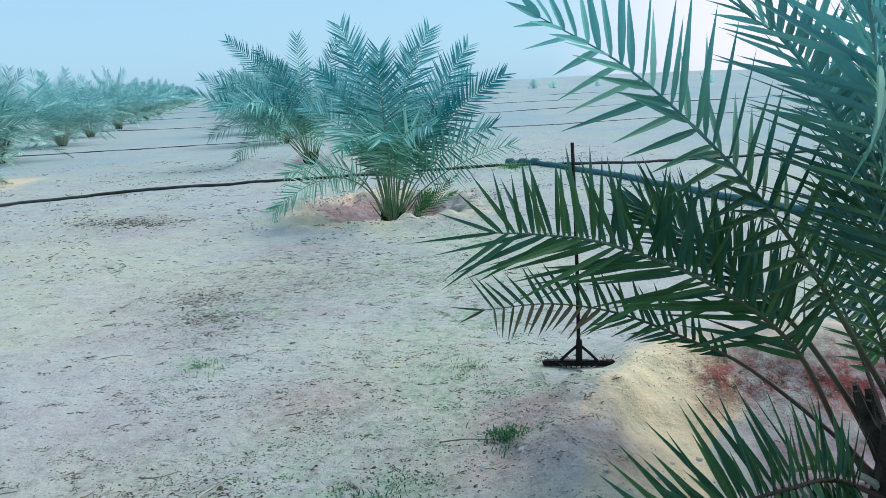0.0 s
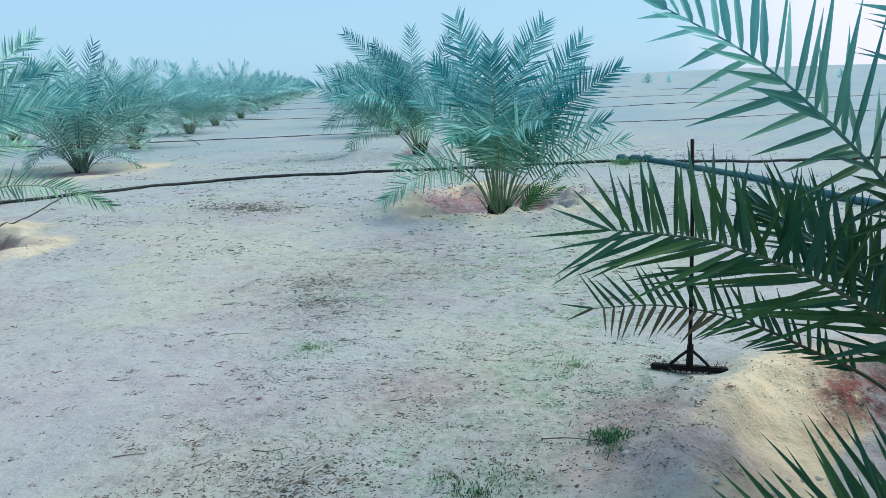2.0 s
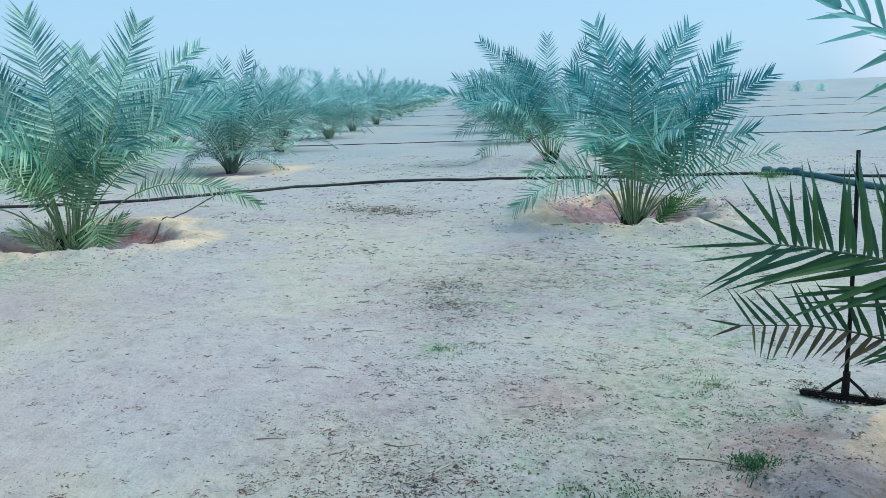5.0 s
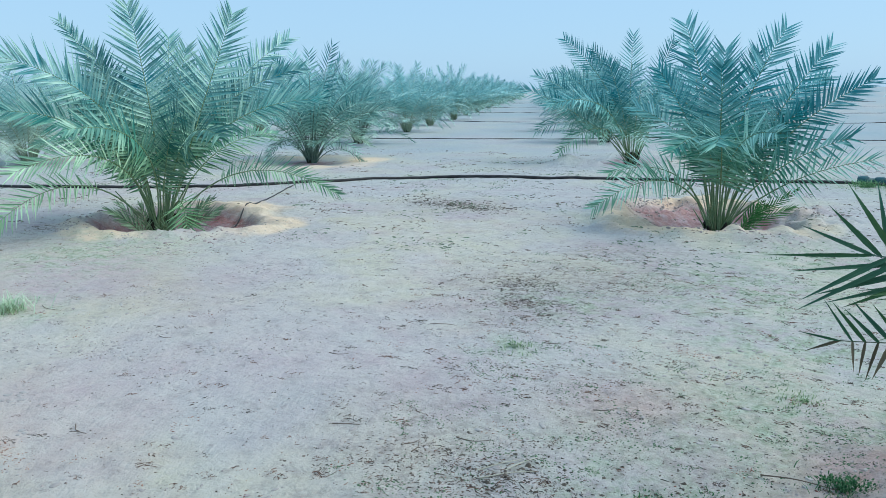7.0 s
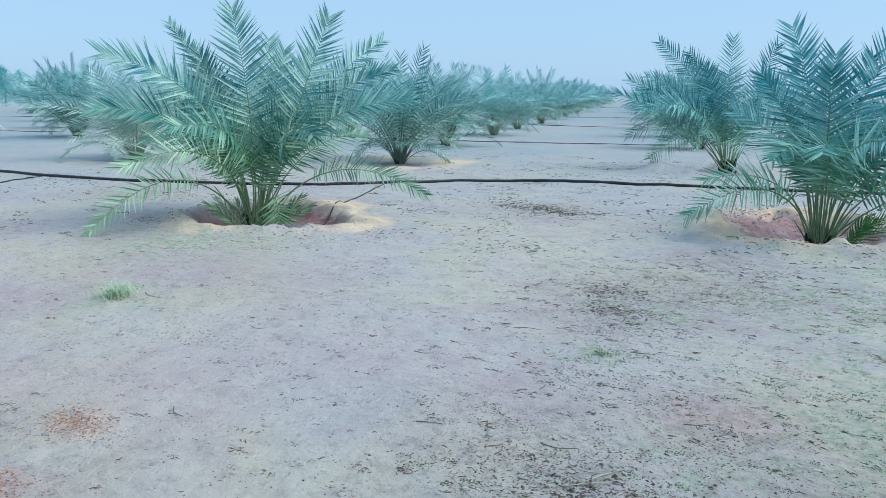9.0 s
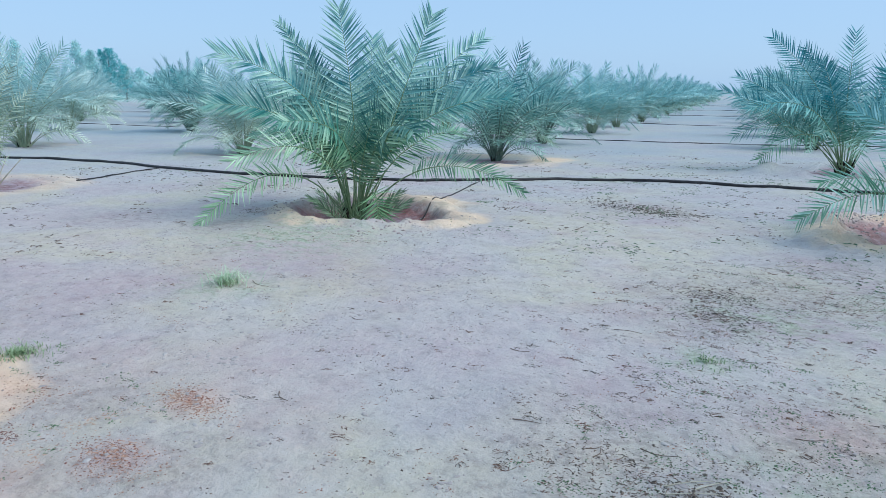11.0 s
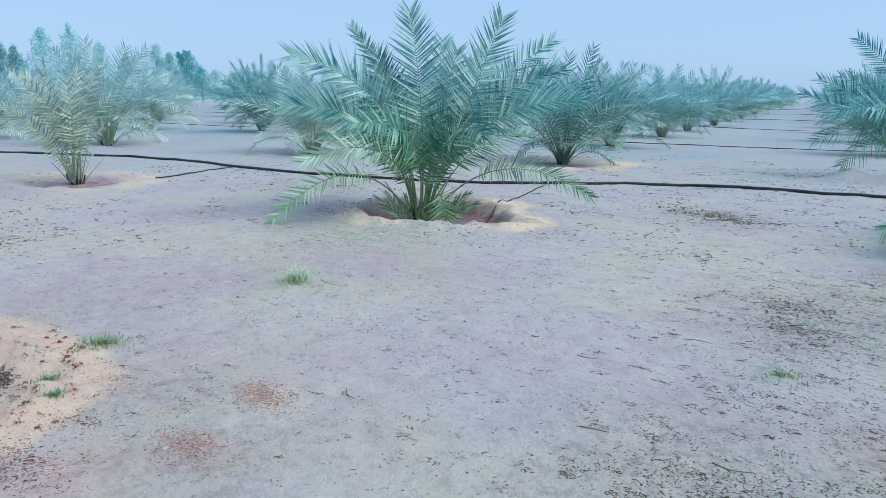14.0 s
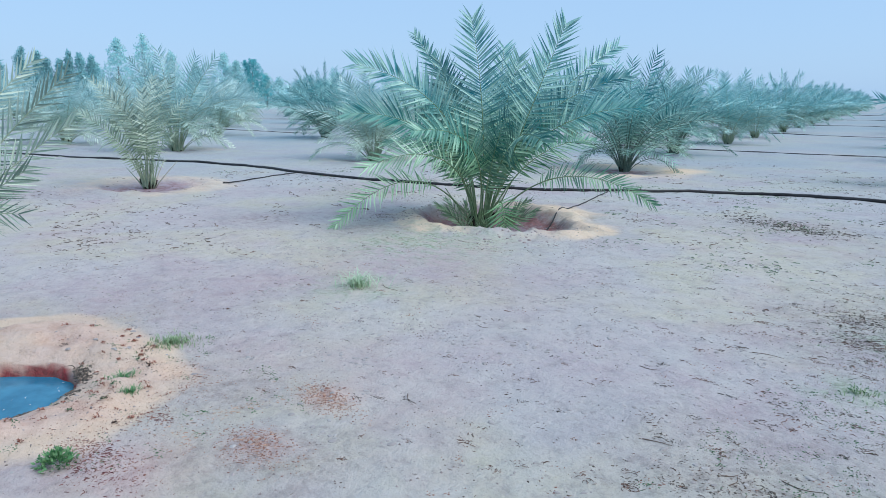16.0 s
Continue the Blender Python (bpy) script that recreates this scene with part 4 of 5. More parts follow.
    part("cut_stalk", mesh_of("cut_stalk", v, f, DRY_STALK, smooth=True), palm, "dry cut pale leaf stalk")
    return palm


near_palm()


# palms of the rows, built once in five shapes and then copied
def row_palm(seed, height, spread, leaf_mat, stalk_mat, count=26, skirt=14):
    rng = random.Random(seed)
    palm = tagged(new("date_palm"), "dusty, haze-pale blue-green date palm in a plantation row", "palm tree", "date palms in rows")
    add_crown(palm, rng, 0.10, 0.07, 6)
    for i in range(count):
        a = i * 2.399 + rng.uniform(-0.3, 0.3)
        lift = ((i + 0.5) / count) ** 0.8
        r = spread * (1.0 - 0.75 * lift ** 1.6) * rng.uniform(0.8, 1.12)
        z = height * (0.18 + 0.84 * lift ** 0.7) * rng.uniform(0.88, 1.05)
        d = Vector((math.cos(a), math.sin(a), 0))
        mid = d * r * (0.42 + 0.1 * (1 - lift)) + Vector((0, 0, z * 0.55 + 0.55 * (1 - lift)))
        normal = (Vector((0, 0, 1)) + Vector((rng.uniform(-0.7, 0.7), rng.uniform(-0.7, 0.7), 0))).normalized()
        combed_frond(palm, bow(d * 0.08 + Vector((0, 0, 0.05)), mid, d * r + Vector((0, 0, z)), 16), 0.46, 0.032, normal, leaf_mat, stalk_mat, rng, 0.066, 0.27, 0.014, droop=0.1)
    for k in range(skirt):
        a = k * 2.399 + rng.uniform(-0.3, 0.3)
        d = Vector((math.cos(a), math.sin(a), 0))
        r, z = rng.uniform(0.9, 1.75), rng.uniform(0.0, 0.55)
        mid = d * r * 0.55 + Vector((0, 0, z * 0.5 + rng.uniform(0.3, 0.55)))
        normal = (Vector((0, 0, 1)) + Vector((rng.uniform(-0.7, 0.7), rng.uniform(-0.7, 0.7), 0))).normalized()
        combed_frond(palm, bow(d * 0.08, mid, d * r + Vector((0, 0, z)), 12), 0.32, 0.026, normal, leaf_mat, stalk_mat, rng, 0.058, 0.3, 0.01, droop=0.2)
    return palm


# kinds 2 to 4, mostly the farther palms, wear the haze-painted leaves
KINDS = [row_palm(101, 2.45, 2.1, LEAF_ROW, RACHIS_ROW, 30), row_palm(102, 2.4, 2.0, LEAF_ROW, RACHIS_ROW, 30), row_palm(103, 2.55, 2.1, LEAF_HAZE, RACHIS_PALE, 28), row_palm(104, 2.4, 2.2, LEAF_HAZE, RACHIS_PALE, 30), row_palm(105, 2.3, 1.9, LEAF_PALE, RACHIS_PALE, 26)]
rows_rng = random.Random(40)
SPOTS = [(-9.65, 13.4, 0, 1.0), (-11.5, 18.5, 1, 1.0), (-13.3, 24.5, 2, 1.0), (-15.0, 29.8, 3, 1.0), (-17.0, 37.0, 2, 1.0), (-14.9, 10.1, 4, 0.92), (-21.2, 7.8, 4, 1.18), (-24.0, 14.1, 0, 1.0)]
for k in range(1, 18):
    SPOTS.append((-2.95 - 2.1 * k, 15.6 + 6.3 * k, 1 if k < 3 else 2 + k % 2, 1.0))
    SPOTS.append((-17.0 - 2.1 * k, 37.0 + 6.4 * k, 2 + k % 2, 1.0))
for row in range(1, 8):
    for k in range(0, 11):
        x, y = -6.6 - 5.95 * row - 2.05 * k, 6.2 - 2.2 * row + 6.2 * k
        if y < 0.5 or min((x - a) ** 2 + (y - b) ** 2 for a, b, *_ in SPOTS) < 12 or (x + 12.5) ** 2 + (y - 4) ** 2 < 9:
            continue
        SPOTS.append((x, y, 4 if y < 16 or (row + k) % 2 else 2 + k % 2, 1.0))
first = set()
for x, y, kind, size in SPOTS:
    size *= rows_rng.uniform(1.02, 1.16)
    m = pose(x + rows_rng.uniform(-0.15, 0.15), y + rows_rng.uniform(-0.15, 0.15), ground_height(x, y) - 0.02, 0, 0, rows_rng.uniform(0, 360))
    m = m @ Matrix.Diagonal((size, size, size * rows_rng.uniform(0.95, 1.05), 1))
    if kind not in first:
        first.add(kind)
        KINDS[kind].matrix_basis = m
        KINDS[kind].scale = (1, 1, 1)
    else:
        copy_thing(KINDS[kind], m)

# the palm that stands in the pool
shaped_palm(-4.75, -0.25, "pale dusty date palm standing in a flooded basin", [
    (1.28, -0.20, 1.29, 0.93, -0.10, 1.01, 0.26, 0.80),
    (1.31, -0.10, 1.57, 1.07, 0.00, 1.30, 0.24, 0.80),
    (0.99, -0.30, 1.04, 0.79, -0.20, 0.89, 0.26, 0.80),
    (1.25, 0.30, 1.66, 1.02, 0.20, 1.45, 0.24, 0.80),
    (0.90, -0.50, 0.84, 0.72, -0.30, 0.82, 0.26, 0.80),
    (-0.9, 0.0, 1.9, -0.4, 0.0, 1.2, 0.36, 0.4), (-0.2, 0.5, 2.0, -0.1, 0.2, 1.2, 0.36, 0.4), (-1.3, 0.1, 1.2, -0.6, 0.0, 1.0, 0.36, 0.4), (-0.5, -0.7, 1.3, -0.2, -0.3, 1.0, 0.36, 0.4)],
    LEAF_GREY, RACHIS_PALE, 31, 0.013, 0.036, sweep=(52, 26))

# ---- water in the basin ----
v, f = [(0, 0, 0)], []
for k in range(48):
    a = math.tau * k / 48
    r = 0.52
    v.append((r * math.cos(a), r * math.sin(a), 0))
    f.append((0, k + 1, (k + 1) % 48 + 1))
water = tagged(new("water", mesh_of("water", v, f, WATER, smooth=True)), "still blue irrigation water in a sandy basin", "water", kind="structure")
water.location = (-4.3, 0.46, -0.125)


# ---- irrigation pipes ----
def lay(name, points, radius, mat, label, category, wobble=0.02, seed=0, sides=8, step=0.35, sink=0.3):
    rng = random.Random(seed)
    length = sum((Vector(a) - Vector(b)).length for a, b in zip(points, points[1:]))
    line = spline([(x, y, 0) for x, y in points], max(4, int(length / step)))
    out = []
    for p in line:
        x, y = p.x, p.y + wobble * math.sin(p.x * 1.7 + seed)
        out.append((x, y, ground_height(x, y) + radius * (1 - sink)))
    v, f = tube(out, radius, sides)
    return tagged(new(name, mesh_of(name, v, f, mat, smooth=True)), label, category)


lay("irrigation_pipe", [(-34, -1.5), (-27, 1.6), (-19.8, 4.79), (-15.65, 6.72), (-11.19, 7.4), (-8.05, 9.1), (-5.9, 11.2), (-3.8, 11.95), (-1.5, 12.55), (0.93, 13.15), (3.1, 13.0), (6, 13.6), (12, 15.5)],
    0.027, PIPE, "black polythene irrigation pipe lying on the sand", "pipe", 0.02, 1)
for k, nn in enumerate((23.6, 37.5, 52, 68, 90)):
    c = Vector((-7, 22.75)) + Vector((-0.3, 0.954)) * (nn - 23.6)
    d = Vector((0.954, 0.3))
    pts = [tuple(c + d * s + Vector((0, 1)) * (0.5 * math.sin(s * 0.31 + k) + 0.25 * math.sin(s * 0.83 + 2 * k))) for s in range(-48, 40, 5)]
    lay("irrigation_pipe", pts, 0.024, PIPE, "black polythene irrigation pipe lying on the sand", "pipe", 0.0, 5 + k, 6, 0.5, 0.95 + 0.1 * (k % 2))
lay("drip_tube", [(-13.0, 7.1), (-12.8, 6.6), (-12.4, 5.9), (-11.8, 5.0)], 0.012, PIPE, "thin black drip tube branching off the pipe", "pipe", 0.01, 20, 6, 0.15)
lay("drip_tube", [(-7.25, 9.65), (-6.75, 8.4), (-6.38, 7.55), (-6.05, 6.8), (-5.9, 6.45)], 0.009, PIPE, "thin black drip tube branching off the pipe", "pipe", 0.0, 21, 6, 0.15)
hose = lay("main_hose", [(1.15, 13.35), (1.5, 13.35), (2.1, 12.3), (3.14, 9.65), (3.84, 8.0), (4.6, 7.3), (7, 6.2)], 0.05, HOSE, "thick blue-green water hose across the sand", "hose", 0.02, 22, 10, 0.2)


for k, (x, y, r) in enumerate([(1.18, 13.36, 0.075), (1.42, 13.38, 0.068), (1.62, 13.2, 0.075)]):
    z = ground_height(x, y) + 0.045
    v, f = tube([(x - 0.07, y + 0.01, z), (x - 0.045, y, z), (x + 0.045, y - 0.02, z), (x + 0.07, y - 0.03, z)], [r * 0.85, r, r, r * 0.85], 12)
    part("coupling", mesh_of("coupling", v, f, HOSE, smooth=False), hose)


# ---- rake standing in the sand ----
def rake():
    x, y = 0.83, 3.72
    ob = tagged(new("rake"), "dark metal rake standing upright on the sand", "rake")
    ob.matrix_basis = pose(x, y, ground_height(x, y) - 0.002, 0, 0, -6)
    v, f = tube([(0, 0, 0.05), (-0.008, 0, 0.45), (-0.02, 0, 0.85), (-0.035, 0, 1.2)], [0.0105, 0.010, 0.0095, 0.009], 8)
    part("handle", mesh_of("handle", v, f, STEEL, smooth=True), ob)
    v, f = tube([(0, 0, 0.03), (0, 0, 0.16)], [0.019, 0.016], 8)
    part("socket", mesh_of("socket", v, f, STEEL), ob)
    for s in (-1, 1):
        v, f = tube([(0, 0, 0.135), (s * 0.05, 0, 0.09), (s * 0.095, 0, 0.045)], 0.008, 6)
        part("brace", mesh_of("brace", v, f, STEEL), ob)
    bm = bmesh.new()
    bmesh.ops.create_cube(bm, size=1, matrix=Matrix.Translation((0, 0, 0.03)) @ Matrix.Diagonal((0.38, 0.035, 0.028, 1)))
    bmesh.ops.bevel(bm, geom=bm.edges[:], offset=0.006, segments=2, affect="EDGES")
    me = bpy.data.meshes.new("head")
    bm.to_mesh(me)
    bm.free()
    me.materials.append(STEEL)
    part("head", me, ob)
    for i in range(14):
        px = -0.175 + 0.35 * i / 13
        v, f = tube([(px, 0, 0.03), (px, 0.012, -0.02), (px, 0.018, -0.05)], [0.006, 0.005, 0.002], 5)
        part("tine", mesh_of("tine", v, f, STEEL), ob)
    rng = random.Random(8)
    verts, faces = [], []
    for _ in range(240):
        px, a, e = rng.uniform(-0.2, 0.19), rng.uniform(0, math.tau), rng.uniform(-0.2, 1.0)
        p = Vector((px, rng.uniform(-0.02, 0.02), rng.uniform(-0.02, 0.05)))
        d = Vector((math.cos(a), 0.4 * math.sin(a), e)).normalized() * rng.uniform(0.02, 0.055)
        w = Vector((-math.sin(a), math.cos(a), 0.4)) * 0.0022
        k = len(verts)
        verts += [p - w, p + w, p + d * 0.6 + w, p + d]
        faces += [(k, k + 1, k + 2), (k, k + 2, k + 3)]
    tagged(part("weed_tangle", mesh_of("weed_tangle", verts, faces, DARK_LITTER), ob, "dark dead weeds caught on the head"), "dark dead weeds caught on the head", kind="stuff")
    return ob


rake()


# ---- litter and plants on the ground ----
def crumb(rng):
    r = lambda: rng.uniform(0.6, 1.3)
    v = [(r(), 0, 0), (0, r(), 0), (-r(), 0, 0), (0, -r(), 0), (rng.uniform(-0.3, 0.3), rng.uniform(-0.3, 0.3), r() * 0.9), (0, 0, -0.4)]
    f = [(0, 1, 4), (1, 2, 4), (2, 3, 4), (3, 0, 4)]
    return v, f


def lump(rng):
    n = 6
    v = [(rng.uniform(0.75, 1.15) * math.cos(math.tau * k / n), rng.uniform(0.75, 1.15) * math.sin(math.tau * k / n), -0.25) for k in range(n)]
    v += [(0.72 * v[k][0] * rng.uniform(0.8, 1.15), 0.72 * v[k][1] * rng.uniform(0.8, 1.15), rng.uniform(0.3, 0.6)) for k in range(n)]
    v.append((rng.uniform(-0.2, 0.2), rng.uniform(-0.2, 0.2), rng.uniform(0.55, 0.8)))
    f = [(k, (k + 1) % n, n + (k + 1) % n, n + k) for k in range(n)] + [(n + k, n + (k + 1) % n, 2 * n) for k in range(n)]
    return v, f


def flat_lump(rng):
    v, f = lump(rng)
    k = rng.uniform(0.8, 1.9)
    return [(k * a, b, 0.55 * c) for a, b, c in v], f


def straw(rng):
    n = rng.uniform(1.3, 3.6)
    b = rng.uniform(-1.0, 1.0)
    v = [(-n, 0.25, 0.1), (-n, -0.25, 0.1), (-n, 0, 0.55), (0, b + 0.25, 0.2), (0, b - 0.25, 0.2), (0, b, 0.7), (n, 0.15, 0.1), (n, -0.15, 0.1), (n, 0, 0.4)]
    f = [(0, 2, 5, 3), (2, 1, 4, 5), (3, 5, 8, 6), (5, 4, 7, 8)]
    return v, f


def bits(rng):
    """Half straws, half dark flat lumps."""
    if rng.random() < 0.22:
        return straw(rng)
    v, f = crumb(rng)
    long = rng.uniform(1.0, 2.6)
    return [(long * a, 1.4 * b, 1.1 * c) for a, b, c in v], f


def tangle(rng):
    """A short bent straw that may stick up a little."""
    n, b, up = rng.uniform(1.2, 3.4), rng.uniform(-1.2, 1.2), rng.uniform(0.1, 0.9)
    v = [(-n, 0.28, 0.0), (-n, -0.28, 0.0), (-n, 0, 0.5), (0, b + 0.28, up), (0, b - 0.28, up), (0, b, up + 0.6), (n, 0.2, up * 0.4), (n, -0.2, up * 0.4), (n, 0, up * 0.4 + 0.4)]
    return v, [(0, 2, 5, 3), (2, 1, 4, 5), (3, 5, 8, 6), (5, 4, 7, 8)]


def sprinkle(name, label, mat, make, count, areas, low, high, seed, category="litter"):
    rng = random.Random(seed)
    weights = [w for *_, w in areas]
    picks = rng.choices(areas, weights, k=count)
    pts = []
    for cx, cy, rx, ry, flat, _ in picks:
        if flat:
            pts.append((cx + rng.uniform(-rx, rx), cy + rng.uniform(-ry, ry)))
        else:
            pts.append((cx + rng.gauss(0, rx * 0.5), cy + rng.gauss(0, ry * 0.5)))
    hs = relief(np.array([p[0] for p in pts]), np.array([p[1] for p in pts]))[0]
    verts, faces = [], []
    for (x, y), h in zip(pts, hs):
        s, turn = rng.uniform(low, high) * rng.uniform(0.5, 1.0), rng.uniform(0, math.tau)
        v, f = make(rng)
        c, sn = math.cos(turn) * s, math.sin(turn) * s
        k = len(verts)
        verts += [(x + c * a - sn * b, y + sn * a + c * b, h + q * s) for a, b, q in v]
        faces += [tuple(i + k for i in q) for q in f]
    return tagged(new(name, mesh_of(name, verts, faces, mat)), label, category, kind="stuff")


def clusters(seed, count, x0, x1, y0, y1, low=0.02, high=0.10):
    rng = random.Random(seed)
    out = []
    for _ in range(count):
        r = rng.uniform(low, high)
        out.append((rng.uniform(x0, x1), rng.uniform(y0, y1), r * rng.uniform(1, 2.5), r, False, r))
    return out


WIDE = [(-3.2, 3.4, 5.0, 3.2, True, 5), (-4, 8.5, 8, 4, True, 2)]
sprinkle("soil_crumbs", "small grey-brown crumbs of soil on sand", CLOD, crumb, 6500, WIDE + [(0.35, 2.8, 0.5, 0.6, False, 0.4), (1.75, 3.4, 0.4, 0.2, False, 0.15), (-3.6, 0.9, 0.7, 0.6, False, 0.3), (-0.6, 8.6, 1.5, 1.2, False, 0.3), (-6.3, 5.8, 1.5, 1.2, False, 0.3)], 0.003, 0.009, 61, "soil")
sprinkle("soil_clods", "rough clods of grey soil on a basin rim", LUMP, lump, 760, [(0.45, 3.0, 0.22, 0.6, False, 0.3), (0.6, 2.5, 0.2, 0.3, False, 0.2), (1.6, 3.5, 0.5, 0.2, False, 1.6), (-1.5, 9.6, 0.6, 0.4, False, 0.5)], 0.003, 0.008, 67, "soil")
sprinkle("soil_lumps", "lumps of grey-brown soil round the palm basins", LUMP, lump, 480, [(-1.75, 9.35, 0.5, 0.45, False, 1), (-1.4, 9.9, 0.6, 0.3, False, 0.8), (-0.5, 8.0, 1.0, 0.25, False, 0.5), (0.5, 9.4, 0.35, 0.5, False, 0.5), (-7.3, 5.6, 0.4, 0.5, False, 0.6), (-5.5, 5.6, 0.6, 0.4, False, 0.4)], 0.010, 0.032, 69, "soil")
sprinkle("flat_clods", "low crusts of trodden sandy soil", CRUST, flat_lump, 3400, clusters(81, 320, -7.5, 1.2, 1.0, 7.0, 0.03, 0.16) + WIDE, 0.006, 0.02, 82, "soil")
sprinkle("far_litter", "scattered dry brown litter between the palms", STRAW, tangle, 6000, clusters(83, 340, -14, 4, 6.5, 17, 0.08, 0.4) + clusters(86, 120, -14, -7, 1.5, 7, 0.06, 0.3), 0.006, 0.014, 84)
sprinkle("dark_clumps", "chunky clumps of dark rotted litter", DARK_LITTER, bits, 700, [(-4.05, 8.8, 0.7, 0.22, False, 3.0), (-3.5, 8.65, 0.5, 0.15, False, 1.5), (-1.75, 5.35, 0.45, 0.3, False, 2.0), (-1.5, 4.7, 0.3, 0.3, False, 1.0), (-0.85, 2.55, 0.3, 0.2, False, 1.2), (-7.4, 5.3, 0.4, 0.3, False, 1.0), (-0.2, 2.7, 0.8, 0.4, False, 0.8)], 0.004, 0.011, 85)
sprinkle("dry_straws", "short dry brown straws strewn over sand", STRAW, straw, 2400, WIDE + [(-1.4, 5.2, 1.2, 1.2, False, 0.6), (-0.6, 2.7, 0.9, 0.6, False, 0.6), (-1.4, 6.8, 1.5, 1, False, 0.5)], 0.0018, 0.0045, 62)
sprinkle("brown_litter", "small heaps of dry brown leaf litter on sand", STRAW, bits, 4200, clusters(71, 260, -7.5, 1.6, 1.0, 6.5) + clusters(72, 160, -9, 4, 6, 11.5, 0.05, 0.18), 0.0022, 0.0052, 65)
sprinkle("dark_litter", "dark rotted leaf litter on sand", DARK_LITTER, bits, 5000, clusters(73, 110, -6.5, 1.4, 1.2, 6.5, 0.015, 0.06) + clusters(74, 110, -1.2, 0.8, 2.0, 3.5, 0.02, 0.09) + [(-3.95, 8.75, 1.0, 0.35, False, 6.0), (-1.72, 5.3, 0.5, 0.35, False, 3.2), (-1.55, 4.9, 0.4, 0.4, False, 1.8), (-1.4, 4.4, 0.4, 0.35, False, 1.2), (-0.85, 2.55, 0.35, 0.25, False, 0.8), (-0.3, 2.8, 0.9, 0.5, False, 1), (-3.3, 0.6, 0.25, 0.5, False, 0.3), (0.8, 3.83, 0.25, 0.07, False, 0.5), (-7.3, 5.3, 0.5, 0.5, False, 0.5), (-1.25, 5.7, 0.9, 0.6, False, 2.5), (-1.1, 2.5, 0.7, 0.4, False, 2.5)] + [(-3.2, 3.4, 5.0, 3.2, True, 4)], 0.0022, 0.0055, 63)
sprinkle("reddish_dead_weeds", "reddish dead weeds on sandy rim", RED_LITTER, bits, 4600, clusters(75, 40, -4.6, -3.3, 0.3, 1.5, 0.02, 0.06) + [(-3.2, 0.62, 0.16, 0.10, False, 1.4), (-3.42, 0.95, 0.2, 0.2, False, 1.2), (-3.7, 1.3, 0.3, 0.15, False, 0.8), (-2.95, 0.75, 0.25, 0.15, False, 0.6)] + clusters(76, 90, -6, 0.8, 1.2, 6, 0.015, 0.06) + clusters(77, 50, -1.6, 0.4, 2.3, 4.6, 0.02, 0.08) + [(-3.01, 1.74, 0.26, 0.12, False, 2.2), (-2.75, 1.23, 0.26, 0.15, False, 2.2), (-0.3, 4.2, 0.12, 0.06, False, 0.2), (-4.19, 2.34, 0.2, 0.08, False, 0.2), (1.7, 3.5, 0.6, 0.3, False, 0.7)], 0.002, 0.0045, 64)
sprinkle("green_specks", "tiny dark green weeds scattered on sand", GREEN_SPECK, bits, 8000, clusters(78, 150, -1.5, 0.7, 1.9, 4.2, 0.02, 0.08) + clusters(79, 60, -2.0, 0.6, 4.2, 7.5, 0.03, 0.12) + clusters(80, 50, -4.6, -3.0, 0.3, 1.7, 0.02, 0.05), 0.002, 0.005, 66)


sprinkle("brown_weed_clumps", "small tangled clumps of dead brown weeds", BROWN_WEED, tangle, 6400, clusters(91, 210, -2.4, 0.8, 1.9, 6.6, 0.012, 0.045) + clusters(92, 150, -7.0, 1.0, 1.0, 6.5, 0.01, 0.03) + [(-1.0, 5.7, 0.9, 0.5, False, 1.0), (-1.0, 2.45, 0.6, 0.25, False, 0.8), (-1.0, 3.5, 0.6, 0.5, False, 0.5)], 0.0026, 0.0055, 93)
sprinkle("dark_weed_clumps", "small tangled clumps of blackened dead weeds", DARK_LITTER, tangle, 3600, clusters(94, 120, -2.4, 0.8, 1.9, 6.6, 0.012, 0.045) + clusters(95, 70, -7.0, 1.0, 1.0, 6.5, 0.01, 0.03) + [(-1.7, 5.3, 0.35, 0.15, False, 0.5), (-1.55, 4.85, 0.35, 0.15, False, 0.6), (-0.85, 2.45, 0.3, 0.12, False, 0.4)], 0.0026, 0.0055, 96)
sprinkle("husk_litter", "small heaps of rust-coloured dry husks on sand", HUSK, tangle, 950, [(-3.01, 1.74, 0.27, 0.09, False, 1.2), (-2.75, 1.23, 0.22, 0.12, False, 1.2), (-3.05, 1.0, 0.2, 0.12, False, 0.3), (-3.18, 1.3, 0.06, 0.3, False, 0.3)], 0.0022, 0.0048, 99)
sprinkle("dark_weed_patch", "blackened weeds in a flat patch on sand", DARK_LITTER, tangle, 300, [(-4.05, 8.85, 0.6, 0.4, False, 1.6), (-3.4, 8.6, 0.7, 0.35, False, 1.2), (-4.7, 9.1, 0.5, 0.3, False, 0.8)], 0.007, 0.015, 101)
sprinkle("dark_red_weeds", "dark red dead weeds beside a green weed", RED_DARK, tangle, 420, [(-2.98, 0.62, 0.16, 0.10, False, 1.0), (-3.12, 0.72, 0.14, 0.07, False, 0.8), (-2.8, 0.7, 0.2, 0.12, False, 0.4), (-3.3, 1.02, 0.08, 0.05, False, 0.3)], 0.0024, 0.0052, 102)
sprinkle("far_green_weeds", "scattered low green and brown weeds between the palms", GREEN_SPECK, tangle, 3600, clusters(97, 170, -14, 3, 6.0, 15, 0.06, 0.32), 0.006, 0.013, 98, "weed")


